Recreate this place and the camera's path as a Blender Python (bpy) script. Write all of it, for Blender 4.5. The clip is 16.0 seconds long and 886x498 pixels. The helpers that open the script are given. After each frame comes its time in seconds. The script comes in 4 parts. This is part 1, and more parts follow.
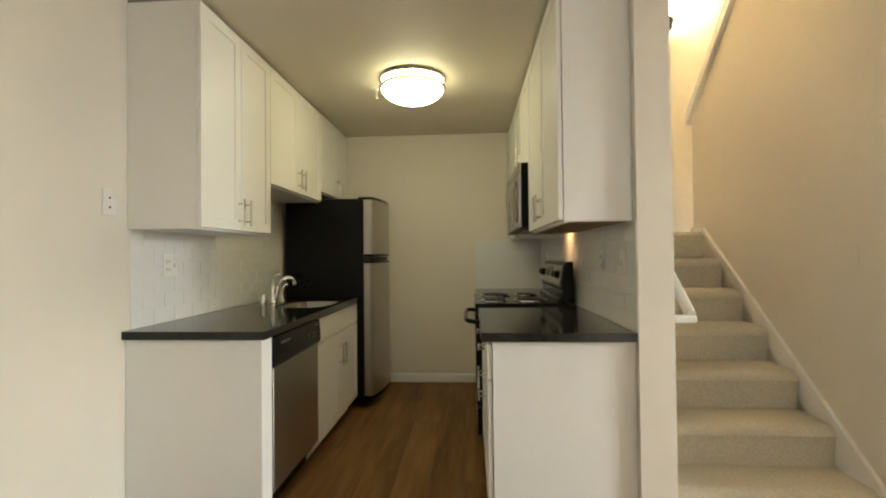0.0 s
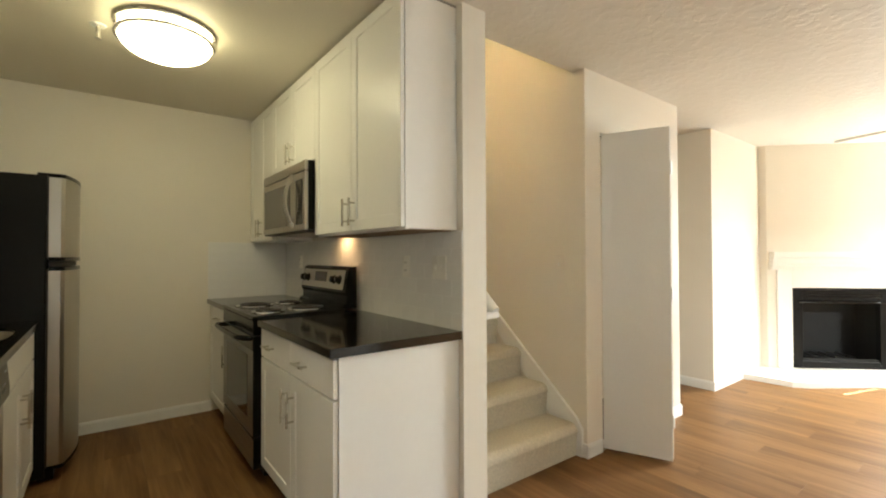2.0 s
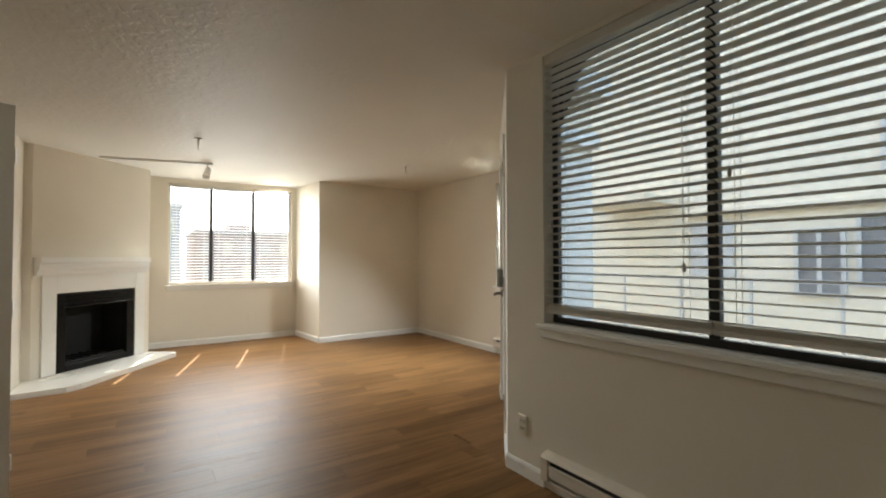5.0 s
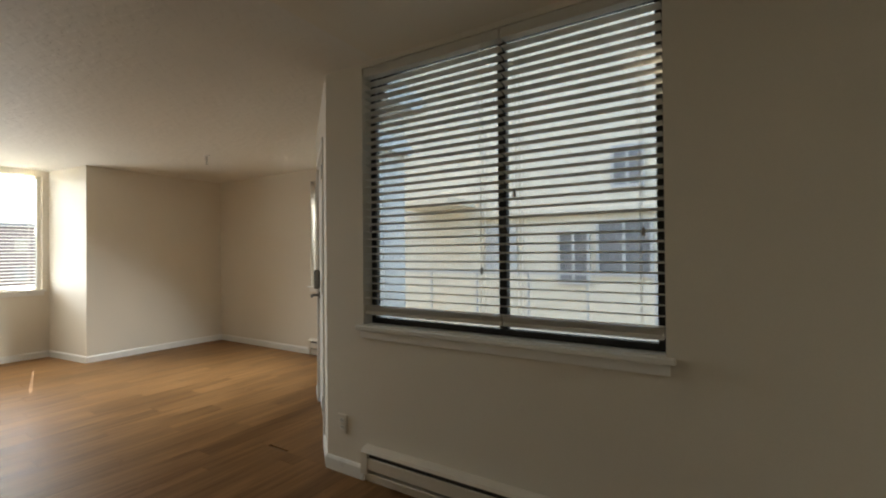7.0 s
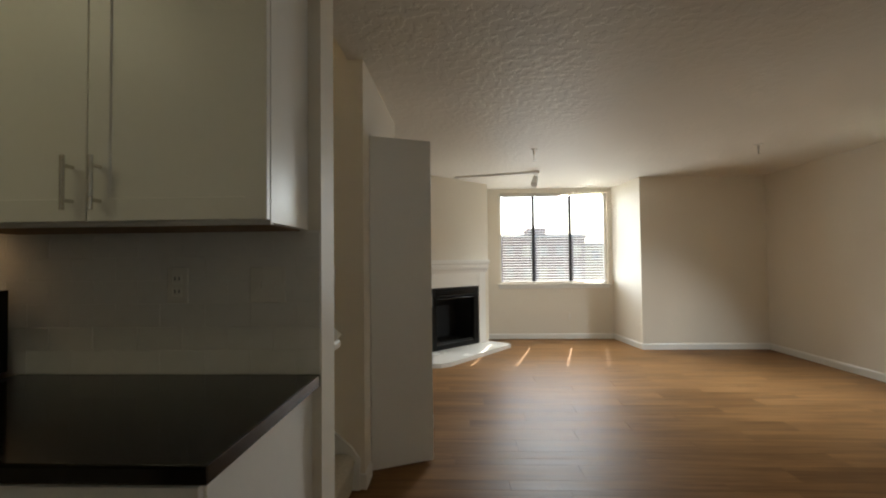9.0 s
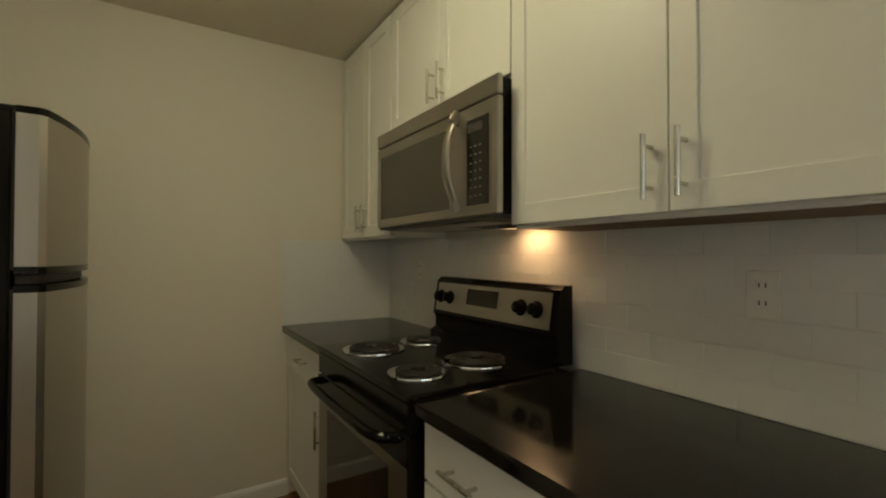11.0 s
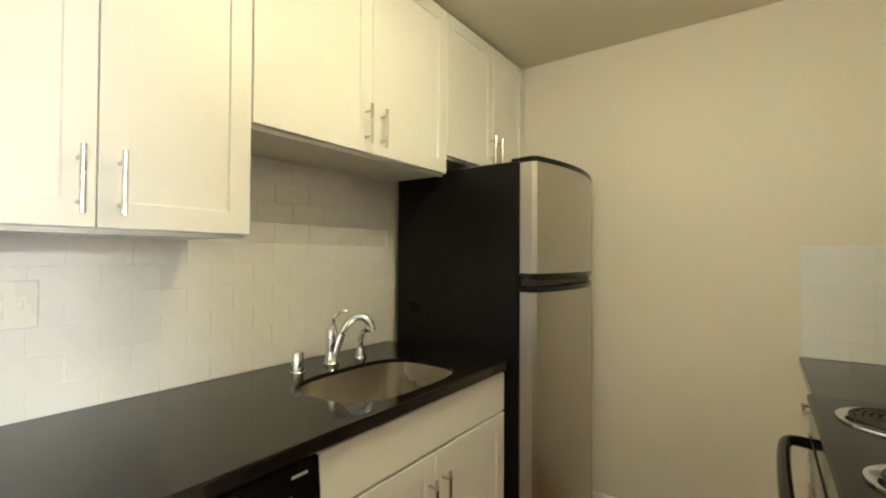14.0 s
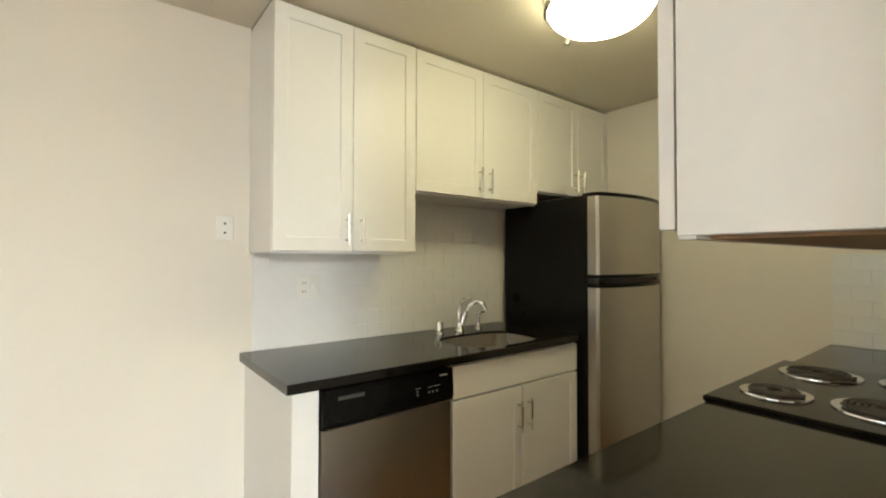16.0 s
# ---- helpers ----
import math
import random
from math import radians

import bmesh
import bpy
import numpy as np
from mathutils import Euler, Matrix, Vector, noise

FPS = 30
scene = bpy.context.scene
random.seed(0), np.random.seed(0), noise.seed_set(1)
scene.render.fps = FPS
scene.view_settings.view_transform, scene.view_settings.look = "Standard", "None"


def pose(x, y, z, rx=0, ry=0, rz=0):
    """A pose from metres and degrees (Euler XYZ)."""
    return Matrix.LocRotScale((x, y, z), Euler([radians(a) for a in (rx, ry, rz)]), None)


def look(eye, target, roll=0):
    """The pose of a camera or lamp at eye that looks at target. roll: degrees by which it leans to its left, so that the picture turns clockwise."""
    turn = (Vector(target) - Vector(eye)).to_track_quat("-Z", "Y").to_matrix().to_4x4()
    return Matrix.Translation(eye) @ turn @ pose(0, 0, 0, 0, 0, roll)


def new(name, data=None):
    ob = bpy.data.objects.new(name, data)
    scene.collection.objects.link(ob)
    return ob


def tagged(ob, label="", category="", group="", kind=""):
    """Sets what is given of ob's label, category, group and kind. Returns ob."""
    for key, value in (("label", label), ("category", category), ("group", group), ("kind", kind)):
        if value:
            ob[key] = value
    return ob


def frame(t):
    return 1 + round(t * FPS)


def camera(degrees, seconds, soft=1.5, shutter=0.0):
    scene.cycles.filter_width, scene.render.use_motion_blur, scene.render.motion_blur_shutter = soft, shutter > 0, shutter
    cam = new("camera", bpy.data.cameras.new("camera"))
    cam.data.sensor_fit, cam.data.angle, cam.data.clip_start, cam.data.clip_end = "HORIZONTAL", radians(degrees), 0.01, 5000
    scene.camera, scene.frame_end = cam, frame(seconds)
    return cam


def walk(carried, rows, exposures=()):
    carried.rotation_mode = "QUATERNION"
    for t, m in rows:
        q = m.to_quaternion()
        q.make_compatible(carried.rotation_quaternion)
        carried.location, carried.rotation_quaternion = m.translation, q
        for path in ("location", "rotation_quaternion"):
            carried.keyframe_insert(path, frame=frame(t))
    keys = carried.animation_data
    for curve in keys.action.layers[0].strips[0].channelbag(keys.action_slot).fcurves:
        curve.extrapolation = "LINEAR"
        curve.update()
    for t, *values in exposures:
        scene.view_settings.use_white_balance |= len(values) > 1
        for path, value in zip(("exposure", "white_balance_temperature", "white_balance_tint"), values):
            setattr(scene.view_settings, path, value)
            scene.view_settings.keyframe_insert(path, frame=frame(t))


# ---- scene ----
cam = camera(89.8, 16.0, soft=2.0)
PATH = [
    (0, (1.785, 2.384, 1.242), (1.66, 4.38, 1.272), -0.6),
    (0.5, (1.595, 2.409, 1.265), (1.801, 4.398, 1.289), -0.8),
    (1, (1.451, 2.491, 1.247), (2.001, 4.414, 1.273), -0.5),
    (1.5, (1.302, 2.605, 1.254), (2.188, 4.398, 1.284), -0.4),
    (2, (1.152, 2.685, 1.263), (2.364, 4.276, 1.293), -0.2),
    (2.5, (1.119, 2.813, 1.253), (2.642, 4.109, 1.283), -0.2),
    (3, (1.08, 2.953, 1.249), (2.874, 3.836, 1.29), -0.4),
    (3.5, (1.01, 3.05, 1.255), (2.974, 3.425, 1.299), -0.4),
    (4, (1.044, 3.154, 1.238), (3.037, 2.989, 1.282), -0.4),
    (4.5, (1.02, 3.268, 1.248), (2.911, 2.617, 1.29), -0.4),
    (5, (0.824, 3.446, 1.274), (2.484, 2.331, 1.315), -0.1),
    (5.2, (0.774, 3.43, 1.283), (2.321, 2.162, 1.315), -0.3),
    (7.3, (0.795, 3.612, 1.326), (1.859, 1.919, 1.342), -0.5),
    (7.5, (0.814, 3.672, 1.326), (1.974, 2.043, 1.347), -0.5),
    (8, (0.892, 3.812, 1.31), (2.419, 2.52, 1.342), -0.2),
    (8.5, (0.974, 3.76, 1.27), (2.86, 3.098, 1.322), -0.1),
    (9, (1.035, 3.807, 1.276), (3.032, 3.886, 1.33), -0.6),
    (9.5, (1.034, 3.844, 1.29), (2.885, 4.6, 1.343), -0.6),
    (10, (1.058, 3.943, 1.293), (2.683, 5.108, 1.343), -0.6),
    (10.2, (1.08, 3.998, 1.299), (2.611, 5.283, 1.336), -0.2),
    (12.3, (1.542, 4.616, 1.292), (1.69, 6.61, 1.358), -0.0),
    (12.5, (1.551, 4.637, 1.305), (1.546, 6.636, 1.363), 0.2),
    (13, (1.586, 4.615, 1.303), (1.092, 6.552, 1.363), 0.1),
    (13.5, (1.628, 4.509, 1.305), (0.723, 6.292, 1.352), 0.1),
    (14, (1.703, 4.361, 1.329), (0.535, 5.984, 1.362), 0.3),
    (14.5, (1.847, 4.231, 1.331), (0.471, 5.681, 1.363), 0.2),
    (15, (1.993, 4.042, 1.342), (0.477, 5.345, 1.366), 0.3),
    (15.5, (2.192, 3.886, 1.349), (0.613, 5.114, 1.382), 0.2),
    (16, (2.422, 3.778, 1.356), (0.84, 5.001, 1.396), 0.1),
]
EXPOSURES = [
    (0, 4.85, 6550, 8), (1, 5.05, 6500, 8), (2.0, 5.0, 6500, 8), (2.5, 4.8, 6500, 8), (3.0, 4.5, 6400, 8), (3.5, 4.3, 6350, 8), (4.2, 3.75, 6400, 8), (5, 3.3, 6550, 9),
    (7.5, 2.95, 6600, 9), (8.5, 2.9, 6500, 9), (9.0, 2.9, 6400, 9), (9.5, 2.62, 6350, 9), (10.2, 3.15, 6400, 8), (12.3, 5.75, 6500, 6),
    (13.5, 5.7, 6400, 8), (14.5, 5.55, 6350, 8), (16, 5.2, 6250, 9),
]
walk(cam, [(t, look(eye, target, roll)) for t, eye, target, roll in PATH], EXPOSURES)

# ---- world and sun ----
SUN_TO = Vector((0.70, -0.205, 0.82)).normalized()
world = bpy.data.worlds.new("sky")
scene.world = world
world.use_nodes = True
wn = world.node_tree.nodes
sky = wn.new("ShaderNodeTexSky")
sky.sky_type = "NISHITA"
sky.sun_disc = False
sky.sun_elevation = math.asin(SUN_TO.z)
sky.sun_rotation = math.atan2(SUN_TO.x, SUN_TO.y)
sky.dust_density = 2.5
world.node_tree.links.new(sky.outputs[0], wn["Background"].inputs[0])
wn["Background"].inputs[1].default_value = 0.15
sun = new("sun", bpy.data.lights.new("sun", "SUN"))
sun.data.energy, sun.data.angle, sun.data.color = 1.8, radians(0.5), (1, 0.95, 0.86)
sun.matrix_world = look(SUN_TO * 40, (0, 0, 0))

SKY_FILL_SHARE = 0.36
LAMP_KITCHEN = 0.60
LAMP_STAIR = 11.0
LAMP_RANGE = 1.0


# added strip lamps stand in for skylight: bay head, bay sill, window beyond entry
for nm, eye, to, w, p, sp in (
    ("sky_fill_bay_head", (8.325, 2.295, 2.335), (6.9, 2.25, 1.0), 1.55, 16.0, 98),
    ("sky_fill_bay_sill", (8.325, 2.295, 0.915), (7.0, 2.25, 1.95), 1.55, 7.0, 150),
    ("sky_fill_entry", (4.63, -0.475, 2.245), (5.5, 0.6, 0.8), 0.75, 14.0, 80),
):
    la = new(nm, bpy.data.lights.new(nm, "AREA"))
    la.data.shape, la.data.size, la.data.size_y, la.data.energy, la.data.color = "RECTANGLE", w, 0.05, p * SKY_FILL_SHARE, (0.91, 0.98, 1.0)
    la.data.spread = radians(sp)
    la.matrix_world = look(eye, to)


# ---- materials ----
def material(name):
    m = bpy.data.materials.new(name)
    m.use_nodes = True
    nt = m.node_tree
    return m, nt, nt.nodes["Principled BSDF"], nt.links


def node(nt, kind, **values):
    n = nt.nodes.new(kind)
    for k, v in values.items():
        n.inputs[k.replace("_", " ")].default_value = v
    return n


def surface(name, color, rough=0.5, metal=0.0, vary=0.06, scale=3.0, bump=0.0, bump_scale=200.0, stretch=(1, 1, 1), spec=0.5, rough_vary=0.08, detail=4.0):
    """A plain surface whose tone varies at two scales, with fine relief."""
    m, nt, b, ln = material(name)
    tc = nt.nodes.new("ShaderNodeTexCoord")
    mp = node(nt, "ShaderNodeMapping", Scale=stretch)
    ln.new(tc.outputs["Object"], mp.inputs[0])
    big = node(nt, "ShaderNodeTexNoise", Scale=scale, Detail=detail)
    fine = node(nt, "ShaderNodeTexNoise", Scale=bump_scale, Detail=3.0)
    ln.new(mp.outputs[0], big.inputs["Vector"])
    ln.new(mp.outputs[0], fine.inputs["Vector"])
    add = nt.nodes.new("ShaderNodeMath")
    add.operation = "ADD"
    ln.new(big.outputs[0], add.inputs[0])
    ln.new(fine.outputs[0], add.inputs[1])
    ramp = nt.nodes.new("ShaderNodeMapRange")
    ramp.inputs["From Min"].default_value, ramp.inputs["From Max"].default_value = 0.6, 1.4
    ramp.inputs["To Min"].default_value, ramp.inputs["To Max"].default_value = 1 - vary, 1 + vary
    ln.new(add.outputs[0], ramp.inputs["Value"])
    mul = nt.nodes.new("ShaderNodeVectorMath")
    mul.operation = "SCALE"
    mul.inputs[0].default_value = color
    ln.new(ramp.outputs[0], mul.inputs["Scale"])
    ln.new(mul.outputs[0], b.inputs["Base Color"])
    rr = nt.nodes.new("ShaderNodeMapRange")
    rr.inputs["From Min"].default_value, rr.inputs["From Max"].default_value = 0.3, 0.7
    rr.inputs["To Min"].default_value, rr.inputs["To Max"].default_value = max(0.02, rough - rough_vary), rough + rough_vary
    ln.new(big.outputs[0], rr.inputs["Value"])
    ln.new(rr.outputs[0], b.inputs["Roughness"])
    b.inputs["Metallic"].default_value = metal
    b.inputs["Specular IOR Level"].default_value = spec
    if bump:
        bp = node(nt, "ShaderNodeBump", Strength=bump, Distance=0.002)
        ln.new(fine.outputs[0], bp.inputs["Height"])
        ln.new(bp.outputs[0], b.inputs["Normal"])
    return m


def glow(name, color, strength):
    m, nt, b, ln = material(name)
    b.inputs["Base Color"].default_value = (0.9, 0.88, 0.82, 1)
    b.inputs["Emission Color"].default_value = (*color, 1)
    b.inputs["Emission Strength"].default_value = strength
    return m


def knockdown(name, color):
    """Ceiling plaster with flat-topped splatter texture."""
    m, nt, b, ln = material(name)
    tc = nt.nodes.new("ShaderNodeTexCoord")
    n1 = node(nt, "ShaderNodeTexNoise", Scale=16.0, Detail=4.0)
    ln.new(tc.outputs["Object"], n1.inputs["Vector"])
    st = nt.nodes.new("ShaderNodeMapRange")
    st.interpolation_type = "SMOOTHSTEP"
    st.inputs["From Min"].default_value, st.inputs["From Max"].default_value = 0.46, 0.58
    ln.new(n1.outputs[0], st.inputs["Value"])
    n2 = node(nt, "ShaderNodeTexNoise", Scale=1.3, Detail=3.0)
    ln.new(tc.outputs["Object"], n2.inputs["Vector"])
    mr = nt.nodes.new("ShaderNodeMapRange")
    mr.inputs["To Min"].default_value, mr.inputs["To Max"].default_value = 0.93, 1.05
    ln.new(n2.outputs[0], mr.inputs["Value"])
    mul = nt.nodes.new("ShaderNodeVectorMath")
    mul.operation = "SCALE"
    mul.inputs[0].default_value = color
    ln.new(mr.outputs[0], mul.inputs["Scale"])
    ln.new(mul.outputs[0], b.inputs["Base Color"])
    b.inputs["Roughness"].default_value = 0.55
    b.inputs["Specular IOR Level"].default_value = 0.2
    bp = node(nt, "ShaderNodeBump", Strength=0.36, Distance=0.004)
    ln.new(st.outputs[0], bp.inputs["Height"])
    ln.new(bp.outputs[0], b.inputs["Normal"])
    return m


def laminate(name):
    """Honey-brown laminate with grain along the plank, tone by plank."""
    m, nt, b, ln = material(name)
    tc = nt.nodes.new("ShaderNodeTexCoord")
    oi = nt.nodes.new("ShaderNodeObjectInfo")
    off = nt.nodes.new("ShaderNodeVectorMath")
    off.operation = "SCALE"
    off.inputs[0].default_value = (37, 91, 13)
    ln.new(oi.outputs["Random"], off.inputs["Scale"])
    add = nt.nodes.new("ShaderNodeVectorMath")
    ln.new(tc.outputs["Object"], add.inputs[0])
    ln.new(off.outputs[0], add.inputs[1])
    mp = node(nt, "ShaderNodeMapping", Scale=(30.0, 1.6, 1.0))
    ln.new(add.outputs[0], mp.inputs[0])
    g = node(nt, "ShaderNodeTexNoise", Scale=1.0, Detail=6.0, Roughness=0.65, Distortion=0.6)
    ln.new(mp.outputs[0], g.inputs["Vector"])
    mp2 = node(nt, "ShaderNodeMapping", Scale=(6.0, 0.9, 1.0))
    ln.new(add.outputs[0], mp2.inputs[0])
    g2 = node(nt, "ShaderNodeTexNoise", Scale=1.0, Detail=3.0)
    ln.new(mp2.outputs[0], g2.inputs["Vector"])
    mix = nt.nodes.new("ShaderNodeMath")
    mix.operation = "ADD"
    ln.new(g.outputs[0], mix.inputs[0])
    ln.new(g2.outputs[0], mix.inputs[1])
    sc = nt.nodes.new("ShaderNodeMapRange")
    sc.inputs["From Min"].default_value, sc.inputs["From Max"].default_value = 0.7, 1.35
    ln.new(mix.outputs[0], sc.inputs["Value"])
    cr = nt.nodes.new("ShaderNodeValToRGB")
    cr.color_ramp.elements[0].color = (0.125, 0.060, 0.022, 1)
    cr.color_ramp.elements[1].color = (0.285, 0.152, 0.062, 1)
    ln.new(sc.outputs[0], cr.inputs[0])
    pr = nt.nodes.new("ShaderNodeMapRange")
    pr.inputs["To Min"].default_value, pr.inputs["To Max"].default_value = 0.90, 1.08
    ln.new(oi.outputs["Random"], pr.inputs["Value"])
    mul = nt.nodes.new("ShaderNodeVectorMath")
    mul.operation = "SCALE"
    ln.new(cr.outputs[0], mul.inputs[0])
    ln.new(pr.outputs[0], mul.inputs["Scale"])
    ln.new(mul.outputs[0], b.inputs["Base Color"])
    rr = nt.nodes.new("ShaderNodeMapRange")
    rr.inputs["To Min"].default_value, rr.inputs["To Max"].default_value = 0.36, 0.48
    b.inputs["Specular IOR Level"].default_value = 0.08
    ln.new(g2.outputs[0], rr.inputs["Value"])
    ln.new(rr.outputs[0], b.inputs["Roughness"])
    bp = node(nt, "ShaderNodeBump", Strength=0.12, Distance=0.001)
    ln.new(g.outputs[0], bp.inputs["Height"])
    ln.new(bp.outputs[0], b.inputs["Normal"])
    return m


def vinyl(name, color):
    """Pale plastic that lets some light through."""
    m = surface(name, color, 0.45, vary=0.02, scale=3)
    nt = m.node_tree
    tl = node(nt, "ShaderNodeBsdfTranslucent", Color=(*color, 1))
    mx = node(nt, "ShaderNodeMixShader", Fac=0.35)
    nt.links.new(nt.nodes["Principled BSDF"].outputs[0], mx.inputs[1])
    nt.links.new(tl.outputs[0], mx.inputs[2])
    nt.links.new(mx.outputs[0], nt.nodes["Material Output"].inputs["Surface"])
    return m


def pane_glass(name):
    m, nt, b, ln = material(name)
    out = nt.nodes["Material Output"]
    tr = node(nt, "ShaderNodeBsdfTransparent", Color=(0.74, 0.755, 0.75, 1))
    gl = node(nt, "ShaderNodeBsdfGlossy", Roughness=0.02)
    fr = node(nt, "ShaderNodeFresnel", IOR=1.45)
    mx = nt.nodes.new("ShaderNodeMixShader")
    ln.new(fr.outputs[0], mx.inputs[0])
    ln.new(tr.outputs[0], mx.inputs[1])
    ln.new(gl.outputs[0], mx.inputs[2])
    ln.new(mx.outputs[0], out.inputs["Surface"])
    return m


M_WALL = surface("wall_paint", (0.77, 0.712, 0.61), 0.6, vary=0.025, scale=1.2, bump=0.25, bump_scale=160, spec=0.3)
M_TRIM = surface("trim_paint", (0.82, 0.80, 0.75), 0.35, vary=0.02, scale=2, bump=0.05, bump_scale=60)
M_CEIL = knockdown("textured_ceiling", (0.75, 0.71, 0.63))
M_CEILK = surface("kitchen_ceiling_paint", (0.74, 0.68, 0.56), 0.55, vary=0.03, scale=1.5, bump=0.35, bump_scale=90)
M_CAB = surface("cabinet_lacquer", (0.83, 0.81, 0.76), 0.38, vary=0.015, scale=2, bump=0.02, bump_scale=40, rough_vary=0.02, spec=0.35)
M_RAWPLY = surface("bare_plywood", (0.26, 0.165, 0.09), 0.7, vary=0.2, scale=6, stretch=(1, 8, 1))
# dark tone for the painted shade above wall cabinets and for cord tassels
M_GAP = surface("gap_shade_and_tassel", (0.30, 0.28, 0.25), 0.7, vary=0.1)
M_FLOOR = laminate("laminate_floor")
M_SUB = surface("subfloor", (0.12, 0.08, 0.05), 0.8, vary=0.1)
M_CARPET = surface("carpet_pile", (0.60, 0.545, 0.43), 0.95, vary=0.20, scale=75, bump=1.0, bump_scale=260, spec=0.1, detail=8)
M_GRANITE = surface("black_granite", (0.010, 0.0085, 0.007), 0.09, vary=0.7, scale=40, bump_scale=420, rough_vary=0.03, spec=0.40)
M_SINK = surface("sink_steel", (0.60, 0.56, 0.49), 0.24, metal=1, vary=0.05, scale=3, bump=0.01, bump_scale=60)
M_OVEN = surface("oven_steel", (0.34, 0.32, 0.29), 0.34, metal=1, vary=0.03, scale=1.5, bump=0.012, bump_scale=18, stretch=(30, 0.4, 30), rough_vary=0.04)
M_STEEL = surface("brushed_steel", (0.50, 0.47, 0.42), 0.34, metal=1, vary=0.03, scale=1.5, bump=0.012, bump_scale=18, stretch=(30, 30, 0.4), rough_vary=0.04)
M_STEELH = surface("brushed_steel_level", (0.43, 0.40, 0.36), 0.34, metal=1, vary=0.03, scale=1.5, bump=0.012, bump_scale=18, stretch=(30, 0.4, 30), rough_vary=0.04)
M_NICKEL = surface("satin_nickel", (0.62, 0.59, 0.53), 0.28, metal=1, vary=0.04, scale=8)
M_CHROME = surface("chrome", (0.80, 0.80, 0.79), 0.08, metal=1, vary=0.02, scale=8, rough_vary=0.03)
M_BLACK = surface("black_appliance", (0.008, 0.0075, 0.007), 0.34, vary=0.15, scale=4, bump=0.12, bump_scale=300, spec=0.14)
M_ENAMEL = surface("black_enamel", (0.006, 0.0055, 0.005), 0.15, vary=0.2, scale=6, rough_vary=0.05, spec=0.19)
M_GLASSBLK = surface("dark_glass", (0.020, 0.017, 0.014), 0.06, vary=0.1, scale=3, rough_vary=0.02)
M_MWGLASS = surface("tinted_oven_window", (0.07, 0.06, 0.05), 0.16, vary=0.1, scale=3)
M_IRON = surface("coil_iron", (0.030, 0.027, 0.025), 0.45, metal=0.4, vary=0.3, scale=20, bump=0.2)
M_SOOT = surface("firebox_soot", (0.012, 0.011, 0.010), 0.75, vary=0.4, scale=6, bump=0.6, bump_scale=60)
M_TILE = surface("white_glazed_tile", (0.80, 0.78, 0.74), 0.10, vary=0.02, scale=5, bump=0.03, bump_scale=25, rough_vary=0.03)
M_GROUT = surface("tile_grout", (0.80, 0.78, 0.735), 0.85, vary=0.05, scale=20, bump=0.2)
M_MARBLE = surface("hearth_tile", (0.80, 0.77, 0.71), 0.22, vary=0.05, scale=3, bump=0.02)
M_PLATE = surface("switch_plate", (0.80, 0.77, 0.70), 0.30, vary=0.01)
M_SLOT = surface("socket_slot", (0.05, 0.045, 0.04), 0.6, vary=0.05)
M_PRINT = surface("pale_print", (0.34, 0.34, 0.33), 0.4, vary=0.03)
M_KEY = surface("dim_key_print", (0.16, 0.16, 0.15), 0.4, vary=0.03)
M_BLIND = vinyl("blind_slat", (0.80, 0.76, 0.68))
M_FRAME = surface("bronze_window_frame", (0.020, 0.018, 0.016), 0.45, vary=0.15, scale=5)
M_HEATER = surface("heater_enamel", (0.68, 0.62, 0.52), 0.40, vary=0.03, scale=3)
M_HINGE = surface("dull_steel", (0.22, 0.21, 0.19), 0.38, metal=1, vary=0.1, scale=10)
M_GLASS = pane_glass("window_glass")
M_LAMP = glow("lamp_diffuser", (1.0, 0.91, 0.56), LAMP_KITCHEN)
M_SCONCE = glow("sconce_diffuser", (1.0, 0.84, 0.56), LAMP_STAIR)
M_RANGE = glow("range_lamp", (1.0, 0.60, 0.28), LAMP_RANGE)
M_STUCCO = surface("pale_stucco", (0.70, 0.61, 0.46), 0.85, vary=0.05, scale=0.8, bump=0.5, bump_scale=40)
M_GREYW = surface("grey_wall", (0.50, 0.47, 0.42), 0.8, vary=0.06, scale=0.5)
M_FARGLASS = surface("distant_glazing", (0.20, 0.19, 0.175), 0.3, vary=0.1)
# brick paled and greyed: the haze of distance is in the colour
M_BRICK = surface("red_brick_hazed", (0.42, 0.32, 0.28), 0.85, vary=0.12, scale=0.7)
M_GROUND = surface("asphalt", (0.10, 0.10, 0.10), 0.9, vary=0.2, scale=0.3, bump=0.3, bump_scale=20)


# ---- mesh helpers ----
ORIGIN = {}


def box(bm, a, b, bevel=0.0, seg=1):
    lo = [min(p, q) for p, q in zip(a, b)]
    hi = [max(p, q) for p, q in zip(a, b)]
    r = bmesh.ops.create_cube(bm, size=1)
    vs = r["verts"]
    for v in vs:
        v.co = Vector([lo[i] if v.co[i] < 0 else hi[i] for i in range(3)])
    if bevel:
        es = {e for v in vs for e in v.link_edges}
        bmesh.ops.bevel(bm, geom=list(es), offset=bevel, segments=seg, affect="EDGES", profile=0.5)
    return bm


def boxes(*items):
    bm = bmesh.new()
    for it in items:
        box(bm, it[0], it[1], it[2] if len(it) > 2 else 0.0)
    return bm


def ring_of(bm, pts):
    return [bm.verts.new(p) for p in pts]


